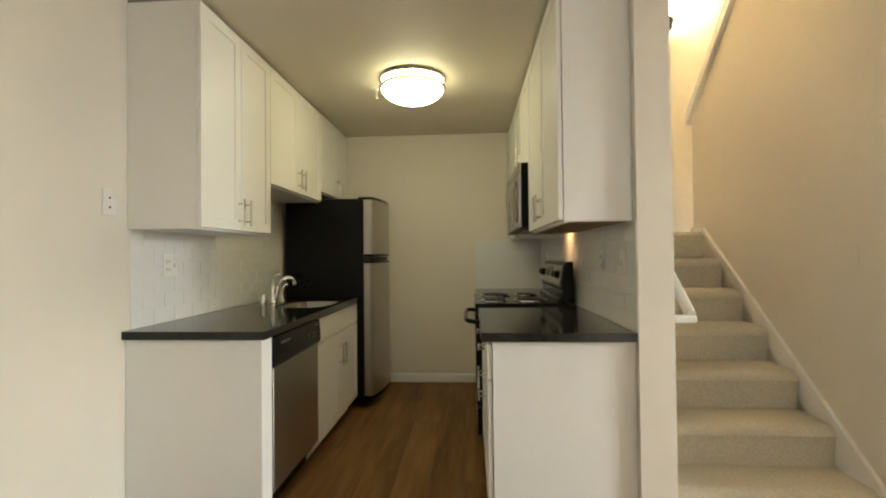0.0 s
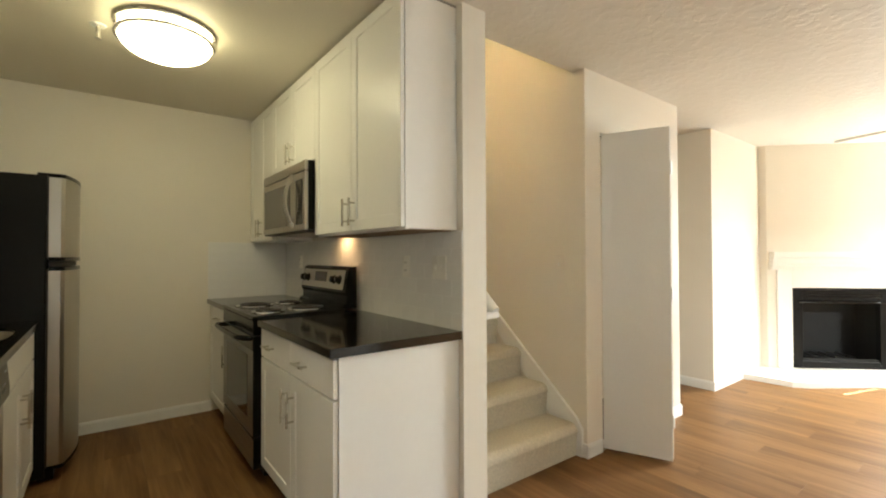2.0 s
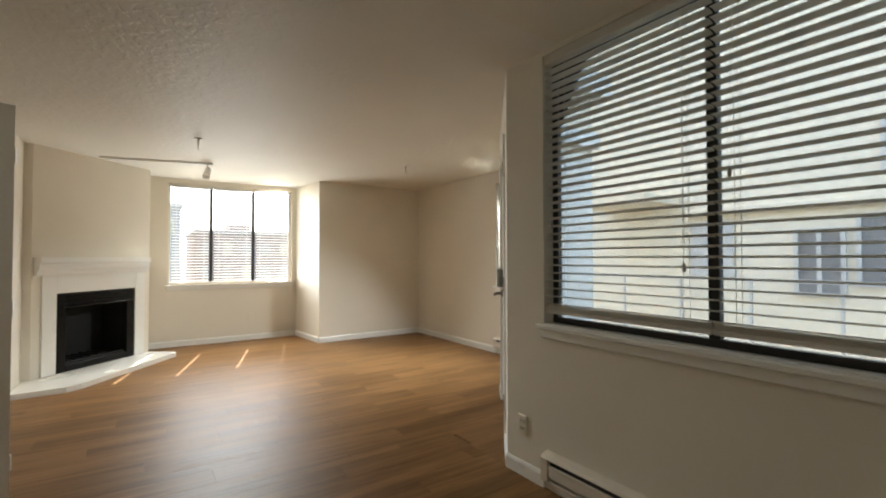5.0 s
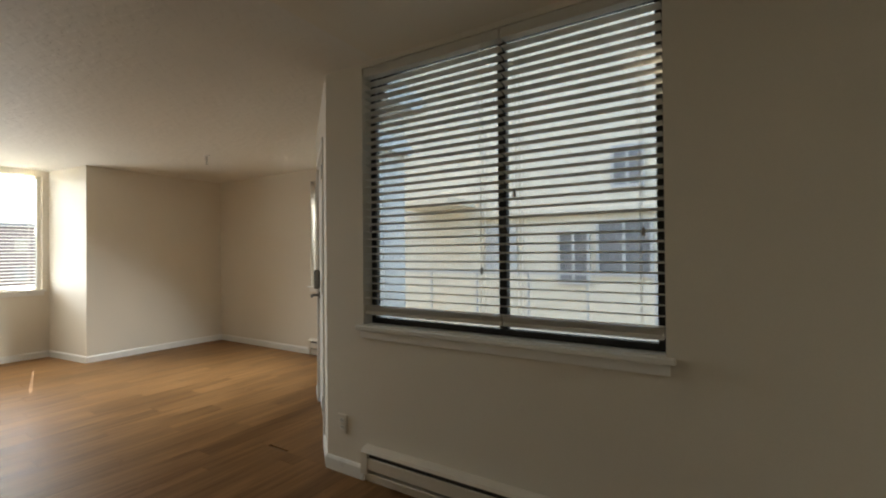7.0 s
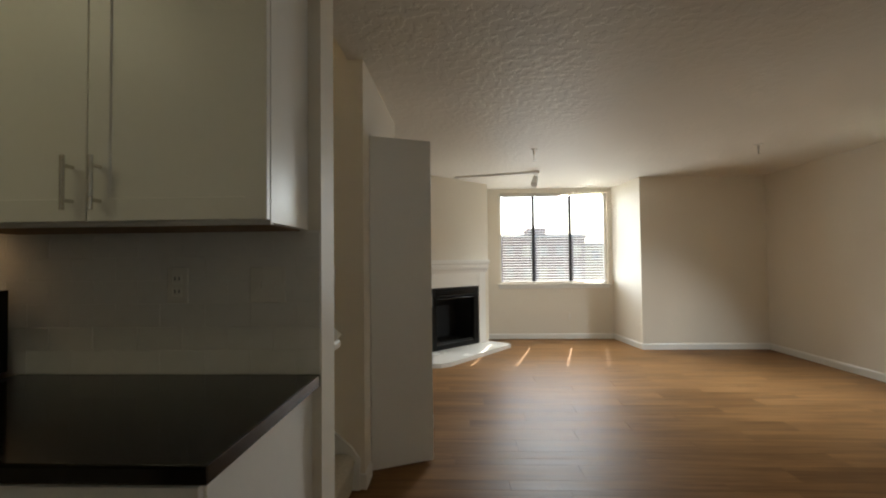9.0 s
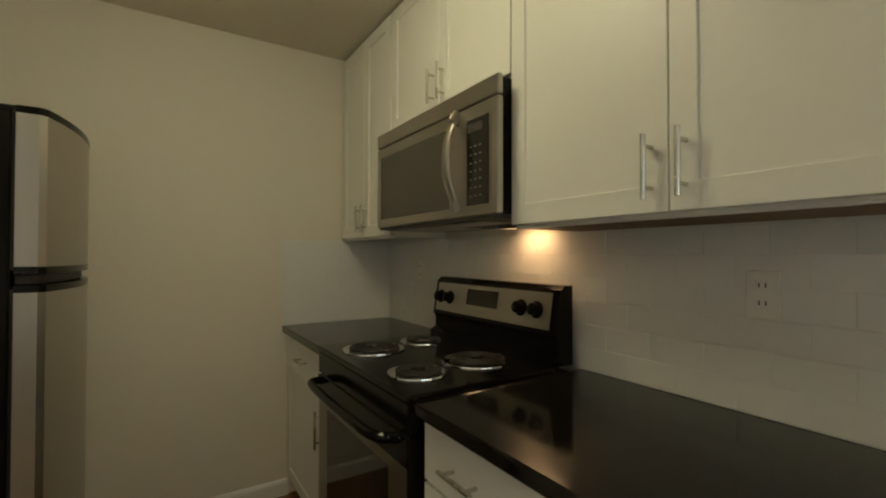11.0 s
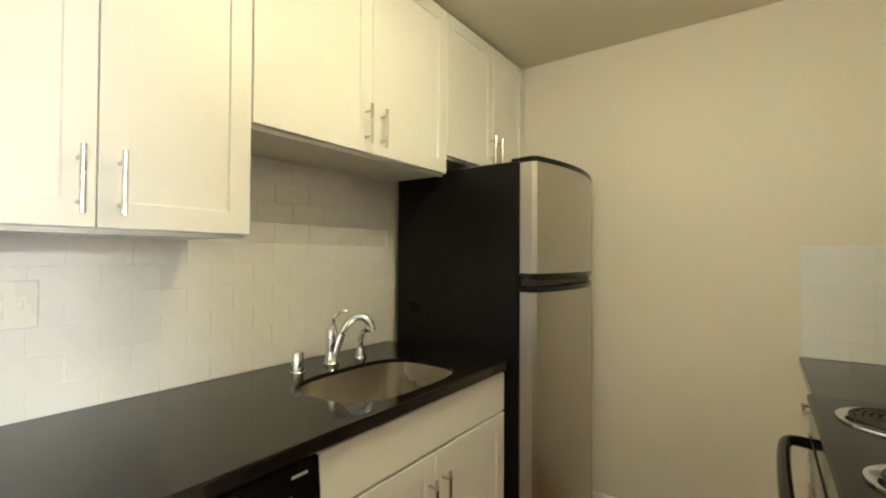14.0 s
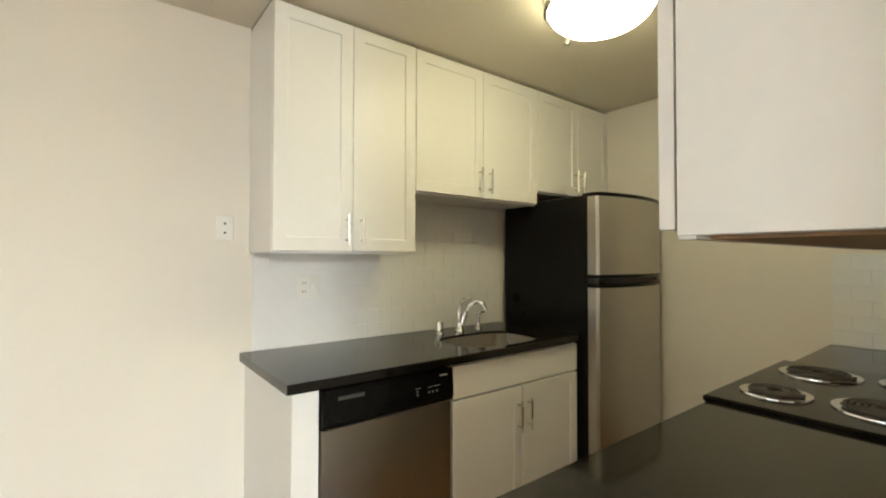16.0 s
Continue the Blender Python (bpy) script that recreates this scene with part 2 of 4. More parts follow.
def skin(bm, loops, closed=True, caps=True):
    """Quads between successive loops of equal length."""
    rows = [ring_of(bm, l) for l in loops]
    for r0, r1 in zip(rows, rows[1:]):
        n = len(r0)
        for i in range(n if closed else n - 1):
            bm.faces.new((r0[i], r0[(i + 1) % n], r1[(i + 1) % n], r1[i]))
    if caps:
        bm.faces.new(list(reversed(rows[0])))
        bm.faces.new(rows[-1])
    bmesh.ops.recalc_face_normals(bm, faces=bm.faces)
    return bm


def prism(bm, pts, z0, z1):
    return skin(bm, [[(x, y, z0) for x, y in pts], [(x, y, z1) for x, y in pts]])


def prism_x(bm, pts, x0, x1):
    return skin(bm, [[(x0, y, z) for y, z in pts], [(x1, y, z) for y, z in pts]])


def prism_y(bm, pts, y0, y1):
    return skin(bm, [[(x, y0, z) for x, z in pts], [(x, y1, z) for x, z in pts]])


def circle(c, r, axis="z", n=24):
    out = []
    for i in range(n):
        a = 2 * math.pi * i / n
        u, v = r * math.cos(a), r * math.sin(a)
        out.append({"z": (c[0] + u, c[1] + v, c[2]), "x": (c[0], c[1] + u, c[2] + v), "y": (c[0] + u, c[1], c[2] + v)}[axis])
    return out


def lathe(bm, c, profile, axis="z", n=24):
    """profile: (radius, distance along the axis)."""
    k = "xyz".index(axis)
    loops = []
    for r, h in profile:
        p = list(c)
        p[k] += h
        loops.append(circle(p, max(r, 0.0004), axis, n))
    return skin(bm, loops)


def tube(bm, pts, r, n=8, squash=None):
    """A round bar along a path."""
    pts = [Vector(p) for p in pts]
    loops = []
    for i, p in enumerate(pts):
        d = (pts[min(i + 1, len(pts) - 1)] - pts[max(i - 1, 0)]).normalized()
        up = Vector((0, 0, 1)) if abs(d.z) < 0.9 else Vector((0, 1, 0))
        u = d.cross(up).normalized()
        v = u.cross(d)
        rr = r[i] if isinstance(r, (list, tuple)) else r
        ku, kv = squash or (1, 1)
        loops.append([p + u * rr * ku * math.cos(2 * math.pi * k / n) + v * rr * kv * math.sin(2 * math.pi * k / n) for k in range(n)])
    return skin(bm, loops)


def curve_pts(ctrl, steps=8):
    """Catmull-Rom through the control points."""
    c = [Vector(p) for p in ctrl]
    c = [c[0] * 2 - c[1]] + c + [c[-1] * 2 - c[-2]]
    out = []
    for i in range(1, len(c) - 2):
        for s in range(steps):
            t = s / steps
            p0, p1, p2, p3 = c[i - 1], c[i], c[i + 1], c[i + 2]
            out.append(0.5 * (2 * p1 + (p2 - p0) * t + (2 * p0 - 5 * p1 + 4 * p2 - p3) * t * t + (3 * p1 - p0 - 3 * p2 + p3) * t ** 3))
    return out + [c[-2]]


def link_mesh(name, bm, mat, smooth=False):
    me = bpy.data.meshes.new(name)
    bm.to_mesh(me)
    bm.free()
    me.materials.append(mat)
    if smooth:
        for p in me.polygons:
            p.use_smooth = True
        me.set_sharp_from_angle(angle=radians(35))
    return new(name, me)


def thing(name, base, label, category, group=""):
    ob = new(name)
    ob.empty_display_size = 0.1
    ob.location = base
    ORIGIN[ob.name] = Vector(base)
    return tagged(ob, label, category, group)


def part(name, bm, mat, parent, label="", smooth=False):
    """One mesh under a thing or part; the bmesh is given in world places."""
    o = ORIGIN[parent.name]
    bmesh.ops.translate(bm, verts=bm.verts, vec=-o)
    ob = link_mesh(name, bm, mat, smooth)
    ob.parent = parent
    ORIGIN[ob.name] = o
    return tagged(ob, label)


def solid(name, bm, mat, label, category, group="", smooth=False):
    """A thing of a single mesh."""
    ob = link_mesh(name, bm, mat, smooth)
    ORIGIN[ob.name] = Vector()
    return tagged(ob, label, category, group)


def structure(name, bm, mat, label=""):
    ob = link_mesh(name, bm, mat)
    ORIGIN[ob.name] = Vector()
    return tagged(ob, label, "", "", "structure")


# ---- shell of the place ----
CEIL = 2.445
XL, YK, XP0, XP1 = 0.205, 6.77, 2.47, 2.615   # west wall, kitchen end, partition faces
YP = 4.262                                    # end of the partition
YW = 1.585                                    # wall with the blinds
XS = 3.553                                    # wall beside the stairs
YC = 4.36                                     # closet front
TOP = 4.9


def pierced(corner, o, h):
    """A wall slab with a rectangular opening as one connected mesh. corner(u, z, side) gives a place."""
    def loop(q, side):
        return [corner(u, z, side) for u, z in ((q[0], q[2]), (q[1], q[2]), (q[1], q[3]), (q[0], q[3]))]
    bm = bmesh.new()
    skin(bm, [loop(o, 0), loop(h, 0), loop(h, 1), loop(o, 1), loop(o, 0)], caps=False)
    bmesh.ops.remove_doubles(bm, verts=bm.verts, dist=0.0001)
    bmesh.ops.recalc_face_normals(bm, faces=bm.faces)
    return bm


def wall_x(name, x0, x1, y0, y1, z0, z1, hole=None, label="cream painted plaster wall"):
    """A wall along y, with an optional opening (y0, y1, z0, z1)."""
    bm = pierced(lambda u, z, k: ((x0, x1)[k], u, z), (y0, y1, z0, z1), hole) if hole else boxes(((x0, y0, z0), (x1, y1, z1)))
    return structure(name, bm, M_WALL, label)


def wall_y(name, y0, y1, x0, x1, z0, z1, hole=None, label="cream painted plaster wall"):
    bm = pierced(lambda u, z, k: (u, (y0, y1)[k], z), (x0, x1, z0, z1), hole) if hole else boxes(((x0, y0, z0), (x1, y1, z1)))
    return structure(name, bm, M_WALL, label)


EWIN = (1.42, 3.17, 0.89, 2.37)       # east window: y, y, z, z
SWIN = (0.985, 2.582, 0.905, 2.415)      # blinds window: x, x, z, z
PWIN = (4.20, 5.40, 0.90, 2.28)       # window beyond the entry: x, x, z, z
wall_x("wall_west", XL - 0.12, XL, YW - 0.12, YK + 0.12, 0, 2.6)
wall_y("wall_kitchen_end", YK, YK + 0.12, XL, XP0, 0, 2.6)
wall_x("wall_partition", XP0, XP1, YP, 7.02, 0, CEIL)
wall_x("wall_partition_upper", XP0, XP1, 4.45, 7.02, CEIL, TOP)
wall_y("wall_blinds", YW - 0.12, YW, XL, 2.885, 0, 2.6, SWIN)
wall_x("wall_entry_return", 3.934, 4.054, -0.61, 0.614, 0, 2.6)
wall_y("wall_south", -0.61, -0.49, 4.054, 7.57, 0, 2.6, PWIN)
wall_x("wall_east", 7.45, 7.57, -0.49, 1.13, 0, 2.6)
structure("wall_bay_return", prism(bmesh.new(), [(7.448, 1.13), (7.448, 1.253), (8.34, 1.35), (8.46, 1.35), (8.46, 1.13)], 0, 2.6), M_WALL, "cream painted plaster wall of the window bay")
wall_x("wall_bay", 8.34, 8.46, 1.35, 3.51, 0, 2.6, EWIN)
wall_y("wall_chimney_return", 3.39, 3.51, 7.86, 8.34, 0, 2.6)
wall_y("wall_living_north", 4.46, 4.58, 5.777, 6.86, 0, 2.6)
wall_x("wall_hall_east", 5.657, 5.777, 4.46, 6.6, 0, 2.6)
wall_y("wall_hall_end", 6.6, 6.72, 4.66, 5.777, 0, 2.6)
wall_x("wall_hall_west", 4.66, 4.78, YC + 0.1, 6.6, 0, 2.6)
wall_x("wall_chimney_side", 6.86, 6.96, 4.39, 4.58, 0, 2.6)
wall_y("wall_closet_front", YC, YC + 0.1, XS + 0.11, 4.78, 0, CEIL, (3.72, 4.56, -0.01, 2.065))
structure("wall_closet_back", boxes(((XS + 0.11, 5.3, 0), (4.66, 5.4, 2.3))), M_WALL, "closet back wall")
# stair wall with the sloped top that follows the upper flight
structure("wall_stair", prism_x(bmesh.new(), [(YC, 0), (6.03, 0), (6.03, 2.30), (4.45, 3.90), (4.45, CEIL), (YC, CEIL)], XS, XS + 0.11), M_WALL, "cream painted stair wall with a sloped top")
wall_y("wall_stair_end", 6.9, 7.02, XP1, 4.72, 0, TOP)
wall_x("wall_stair_far", 4.60, 4.66, YC + 0.1, 6.9, 2.3, TOP)
wall_y("wall_stair_front_upper", 4.35, 4.45, XP1, 4.66, CEIL + 0.16, TOP)
structure("ceiling_stair", boxes(((XP0, 4.35, TOP), (4.72, 7.02, TOP + 0.1))), M_WALL, "ceiling over the stairwell")
# slope cap
structure("trim_stair_cap", prism_x(bmesh.new(), [(6.06, 2.27), (6.06, 2.36), (4.45, 3.99), (4.45, 3.90)], XS - 0.035, XS + 0.145), M_TRIM, "painted cap on the sloped stair wall")

# entry wall, set diagonally
D0, D1 = Vector((2.885, 1.585, 0)), Vector((4.054, 0.614, 0))
DL = (D1 - D0).length
DIAG = Matrix.Translation(D0) @ Matrix.Rotation(math.atan2(D1.y - D0.y, D1.x - D0.x), 4, "Z")  # u along the wall, -v outside


def diag(bm):
    bmesh.ops.transform(bm, matrix=DIAG, verts=bm.verts)
    return bm


DU0, DU1, DZ = 0.37, 1.29, 2.08
structure("wall_entry", diag(boxes(((0, -0.12, 0), (DU0 - 0.02, 0, 2.6)), ((DU1 + 0.02, -0.12, 0), (DL, 0, 2.6)), ((DU0 - 0.02, -0.12, DZ + 0.02), (DU1 + 0.02, 0, 2.6)))), M_WALL, "cream painted wall around the entry door")

# chimney breast, set at 45 degrees: u along the face, +v into the wall
CH = Matrix.Translation((6.86, 4.39, 0)) @ Matrix.Rotation(radians(-45), 4, "Z")
CHL = math.sqrt(2.0)
FU0, FU1, FZ0, FZ1 = 0.236, 1.184, 0.055, 0.905


def chim(bm):
    bmesh.ops.transform(bm, matrix=CH, verts=bm.verts)
    return bm


structure("wall_chimney", chim(boxes(((0, 0.0, 0), (FU0, 0.10, 2.6)), ((FU1, 0.0, 0), (CHL, 0.10, 2.6)), ((FU0, 0.0, FZ1), (FU1, 0.10, 2.6)), ((FU0, 0.0, 0), (FU1, 0.10, FZ0)))), M_WALL, "white painted chimney breast across the corner")

structure("ceiling", boxes(((XP0, 1.3, CEIL), (8.46, 4.45, CEIL + 0.16)), ((3.83, -0.61, CEIL), (8.46, 1.3, CEIL + 0.16)), ((2.83, 0.60, CEIL), (3.83, 1.3, CEIL + 0.16)), ((4.66, 4.45, CEIL), (6.96, 6.72, CEIL + 0.16))), M_CEIL, "cream knockdown-textured ceiling")
structure("ceiling_kitchen", boxes(((XL - 0.12, 1.46, CEIL - 0.001), (XP0, YK + 0.12, CEIL + 0.159))), M_CEILK, "smooth beige kitchen ceiling")
structure("floor", boxes(((XL - 0.12, 1.46, -0.16), (3.83, 7.02, -0.012)), ((3.83, -0.61, -0.16), (8.46, 7.02, -0.012))), M_SUB, "subfloor under the laminate")

# out of view; added to block the sun from the blinds window's sill
structure("wall_upper_storey", boxes(((3.934, -0.61, 2.61), (4.054, 1.46, 5.4)), ((4.0545, -0.61, 2.61), (8.46, -0.49, 5.4))), M_STUCCO, "unseen stucco wall of the storey above, added to keep sun off the blinds window")


# ---- baseboards and trim ----
def baseboard(x0, y0, x1, y1, side, h=0.085, t=0.013):
    """Along a wall face; side: +1 where the room is on the left of the way."""
    a, b = Vector((x0, y0, 0)), Vector((x1, y1, 0))
    d = (b - a).normalized()
    n = Vector((-d.y, d.x, 0)) * side
    prof = [(0, 0), (t, 0), (t, h - 0.018), (t * 0.55, h - 0.004), (0, h)]
    bm = skin(bmesh.new(), [[p + n * u + Vector((0, 0, v)) for u, v in prof] for p in (a, b)])
    return structure("baseboard", bm, M_TRIM, "white painted baseboard")


for seg in (
    (0.93, YK, 1.86, YK, -1), (XL, YW, XL, 4.31, -1), (XL, YW, 1.17, YW, 1), (2.58, YW, 2.885, YW, 1),
    (7.45, -0.49, 7.45, 1.253, 1), (4.054, -0.49, 4.62, -0.49, 1), (5.42, -0.49, 7.45, -0.49, 1),
    (7.448, 1.253, 8.34, 1.35, 1), (8.34, 1.35, 8.34, 3.39, 1), (5.657, 4.46, 6.33, 4.46, -1),
    (5.657, 6.6, 5.657, 4.447, -1), (4.78, 6.6, 4.78, 4.347, 1), (3.54, YC, 3.705, YC, -1), (4.575, YC, 4.793, YC, -1),
    (4.054, 0.614, 4.054, -0.49, 1),
):
    baseboard(*seg)
baseboard(*(D0 + (D1 - D0).normalized() * 1.36).xy, D1.x, D1.y, 1)
baseboard(D0.x, D0.y, *(D0 + (D1 - D0).normalized() * 0.30).xy, 1)
structure("baseboard", boxes(((XS - 0.014, YC - 0.013, 0), (XS + 0.0, YC + 0.06, 0.087), 0.003)), M_TRIM, "white painted baseboard end block")


# ---- stairs ----
stairs = thing("staircase", (3.08, 4.41, 0), "straight carpeted staircase in beige speckled pile rising to a landing", "staircase")
RUN, RISE = 0.237, 0.2
for k in range(7):
    y0, z1 = 4.41 + RUN * k, RISE * (k + 1)
    y1 = y0 + RUN + 0.02 if k < 6 else 6.9
    nose = [(y0 + 0.018, RISE * k), (y0 + 0.008, z1 - 0.06)]
    nose += [(y0 + 0.052 - 0.05 * math.cos(a), z1 - 0.05 + 0.05 * math.sin(a)) for a in [math.pi * i / 16 for i in range(9)]]
    nose += [(y1, z1), (y1, RISE * k)]
    part("landing" if k == 6 else "step", prism_x(bmesh.new(), nose, XP1 + 0.004, (4.59 if k == 6 else XS - 0.024)) if k < 6 else
         boxes(((XP1 + 0.004, y0 + 0.01, z1 - 0.2), (XS - 0.004, 6.89, z1), 0.02), ((XS + 0.0, 6.04, z1 - 0.2), (4.59, 6.89, z1), 0.02)), M_CARPET, stairs, smooth=True)
structure("trim_stair_skirt", prism_x(bmesh.new(), [(4.385, 0), (4.385, 0.17), (4.43, 0.235), (5.86, 1.435), (6.03, 1.44), (6.03, 1.40), (5.86, 1.40), (4.43, 0.0)], XS - 0.022, XS - 0.001), M_TRIM, "white painted skirt board beside the steps")

rail = thing("handrail", (2.68, 4.26, 0.9), "white painted wooden handrail on the stair wall", "handrail")
path = [(2.685, 4.275 + d, 0.985 + 0.86 * d) for d in (0, 0.4, 0.8, 1.2, 1.7)]
part("rail", tube(bmesh.new(), path, 0.024, 12, (0.8, 1.25)), M_TRIM, rail, smooth=True)
part("rail_return", boxes(((2.616, 4.262, 0.955), (2.705, 4.30, 0.985), 0.006)), M_TRIM, rail)
for d in (0.25, 1.3):
    part("bracket", tube(bmesh.new(), curve_pts([(2.617, 4.275 + d, 0.90 + 0.86 * d), (2.66, 4.275 + d, 0.90 + 0.86 * d), (2.685, 4.275 + d, 0.965 + 0.86 * d)], 4), 0.006), M_NICKEL, rail, "nickel bracket", smooth=True)

sconce = thing("wall_sconce", (3.62, 6.9, 3.38), "lit glass wall sconce with a bronze rim above the landing", "wall lamp")
prof = [(0.03, -0.02), (0.10, 0.0), (0.15, 0.03), (0.17, 0.075), (0.165, 0.08)]
part("shade", lathe(bmesh.new(), (3.545, 6.72, 3.36), prof), M_SCONCE, sconce, smooth=True)
part("rim", lathe(bmesh.new(), (3.545, 6.72, 3.34), [(0.02, -0.02), (0.11, 0.0), (0.163, 0.035), (0.178, 0.085), (0.183, 0.085), (0.17, 0.03), (0.11, -0.012)]), M_FRAME, sconce, "dark bronze rim", smooth=True)
part("wall_mount", boxes(((3.50, 6.74, 3.28), (3.59, 6.899, 3.34), 0.01)), M_FRAME, sconce)

# ---- bifold closet door ----
bif = thing("bifold_door", (3.73, 4.36, 0), "white flush bifold closet door standing folded open", "door")
P0, P1, P2 = Vector((3.727, 4.357, 0)), Vector((3.885, 3.995, 0)), Vector((4.05, 4.355, 0))


def slab(a, b, t, z0, z1):
    d = (b - a).normalized()
    n = Vector((d.y, -d.x, 0)) * t
    return prism(bmesh.new(), [(p.x, p.y) for p in (a, b, b + n, a + n)], z0, z1)


dp = (P1 - P0).normalized()
part("panel", slab(P0, P1, -0.032, 0.018, 2.05), M_TRIM, bif)
part("panel", slab(P1 + Vector((0.036, 0.01, 0)), P2 + Vector((0.0, -0.02, 0)), -0.032, 0.018, 2.05), M_TRIM, bif)
for z in (0.25, 1.02, 1.8):
    part("hinge", boxes(((P1.x + 0.014, P1.y - 0.001, z - 0.04), (P1.x + 0.036, P1.y + 0.010, z + 0.04), 0.002)), M_TRIM, bif, "small painted hinge")
part("pivot", boxes(((3.725, 4.362, 2.052), (3.80, 4.385, 2.062))), M_NICKEL, bif, "steel top pivot")
structure("trim_closet_track", boxes(((3.72, 4.39, 2.045), (4.56, 4.43, 2.064))), M_NICKEL, "steel bifold track under the closet head")

# ---- entry door ----
door = thing("entry_door", D0 + (D1 - D0).normalized() * 0.83, "white painted flush entry door, closed, with steel hardware", "door")
part("leaf", diag(boxes(((DU0 + 0.004, -0.075, 0.012), (DU1 - 0.004, -0.012, DZ - 0.004), 0.002))), M_TRIM, door)
for z in (0.27, 1.09, 1.90):
    part("hinge", diag(boxes(((DU0 - 0.016, -0.012, z - 0.05), (DU0 + 0.02, 0.014, z + 0.05), 0.002))), M_HINGE, door, "dull steel hinge")
part("deadbolt", diag(boxes(((DU1 - 0.10, -0.012, 1.015), (DU1 - 0.03, 0.040, 1.18), 0.010))), M_HINGE, door, "satin steel deadbolt plate")
lv = bmesh.new()
lathe(lv, (DU1 - 0.065, -0.012, 0.96), [(0.03, 0), (0.03, 0.012), (0.013, 0.016), (0.013, 0.06)], "y", 16)
lever = part("lever", diag(tube(lv, [(DU1 - 0.065, 0.055, 0.96), (DU1 - 0.12, 0.062, 0.96), (DU1 - 0.175, 0.06, 0.957)], 0.011)), M_HINGE, door, "satin steel lever handle", smooth=True)
structure("door_frame", diag(boxes(((DU0 - 0.055, -0.12, 0), (DU0, 0.010, DZ + 0.0), 0.002), ((DU1, -0.12, 0), (DU1 + 0.055, 0.010, DZ), 0.002), ((DU0 - 0.055, -0.12, DZ), (DU1 + 0.055, 0.010, DZ + 0.055), 0.002))), M_TRIM, "white painted door frame")

# ---- fireplace ----
fire = thing("fireplace", (7.36, 3.89, 0.055), "black metal firebox set in a white painted surround", "fireplace")
w0, w1 = FU0 + 0.004, FU1 - 0.004
part("firebox", chim(boxes(((w0, 0.10, FZ0), (w0 + 0.02, 0.48, FZ1)), ((w1 - 0.02, 0.10, FZ0), (w1, 0.48, FZ1)), ((w0, 0.46, FZ0), (w1, 0.48, FZ1)), ((w0, 0.10, FZ1 - 0.02), (w1, 0.46, FZ1)), ((w0, 0.10, FZ0), (w1, 0.46, FZ0 + 0.02)))), M_SOOT, fire)
part("front_frame", chim(boxes(((w0, -0.012, FZ0), (w0 + 0.10, 0.06, FZ1 - 0.004), 0.004), ((w1 - 0.10, -0.012, FZ0), (w1, 0.06, FZ1 - 0.004), 0.004), ((w0 + 0.10, -0.012, FZ1 - 0.13), (w1 - 0.10, 0.06, FZ1 - 0.004), 0.004), ((w0 + 0.10, -0.012, FZ0), (w1 - 0.10, 0.06, FZ0 + 0.07), 0.004))), M_BLACK, fire)
part("hood", chim(skin(bmesh.new(), [[(u, v, z) for v, z in ((0.04, 0.78), (-0.035, 0.745), (-0.04, 0.755), (0.03, 0.80))] for u in (w0 + 0.05, w1 - 0.05)])), M_ENAMEL, fire, "glossy black hood lip")
for i in range(3):
    part("louver", chim(boxes(((w0 + 0.08, -0.016, FZ1 - 0.045 - 0.026 * i), (w1 - 0.08, -0.004, FZ1 - 0.033 - 0.026 * i)))), M_ENAMEL, fire)
part("ledge", chim(boxes(((w0 + 0.06, 0.02, 0.10), (w1 - 0.06, 0.09, 0.145), 0.004))), M_SOOT, fire, "sooty black lower ledge")
for i in range(6):
    part("grate_bar", chim(boxes(((0.46 + 0.09 * i, 0.12, 0.14), (0.475 + 0.09 * i, 0.40, 0.155)))), M_IRON, fire)
part("surround", chim(boxes(((0.09, -0.022, 0.055), (FU0 - 0.001, 0.0, 1.12), 0.003), ((FU1 + 0.001, -0.022, 0.055), (1.33, 0.0, 1.12), 0.003), ((FU0 - 0.001, -0.022, FZ1 + 0.001), (FU1 + 0.001, 0.0, 1.12), 0.003))), M_TRIM, fire, "white painted flat surround")
prof = [(-0.002, 1.10), (-0.040, 1.10), (-0.045, 1.118), (-0.054, 1.14), (-0.072, 1.16), (-0.080, 1.185), (-0.080, 1.225), (-0.098, 1.232), (-0.098, 1.29), (-0.002, 1.29)]
part("mantel", chim(skin(bmesh.new(), [[(u, v, z) for v, z in prof] for u in (0.02, 1.34)])), M_TRIM, fire, "white moulded wooden mantel shelf")
hearth = solid("hearth", prism(bmesh.new(), [(6.33, 4.455), (6.36, 4.05), (6.44, 3.94), (7.60, 3.09), (7.68, 3.12), (7.86, 3.385), (6.855, 4.388), (6.855, 4.455)], 0, 0.052), M_MARBLE, "raised white tile hearth slab in front of the fireplace", "hearth")


# ---- windows and blinds ----
def slat_mesh(length, depth=0.05):
    me = bpy.data.meshes.new("slat")
    n = 4
    top, bot = [], []
    for i in range(n + 1):
        u = -depth / 2 + depth * i / n
        z = 0.004 * (1 - (2 * u / depth) ** 2)
        top.append((u, z + 0.0015))
        bot.append((u, z - 0.0015))
    prof = top + bot[::-1]
    vs = [(0, u, z) for u, z in prof] + [(length, u, z) for u, z in prof]
    k = len(prof)
    fs = [(i, (i + 1) % k, k + (i + 1) % k, k + i) for i in range(k)] + [tuple(range(k))[::-1], tuple(range(k, 2 * k))]
    me.from_pydata(vs, [], fs)
    me.materials.append(M_BLIND)
    return me


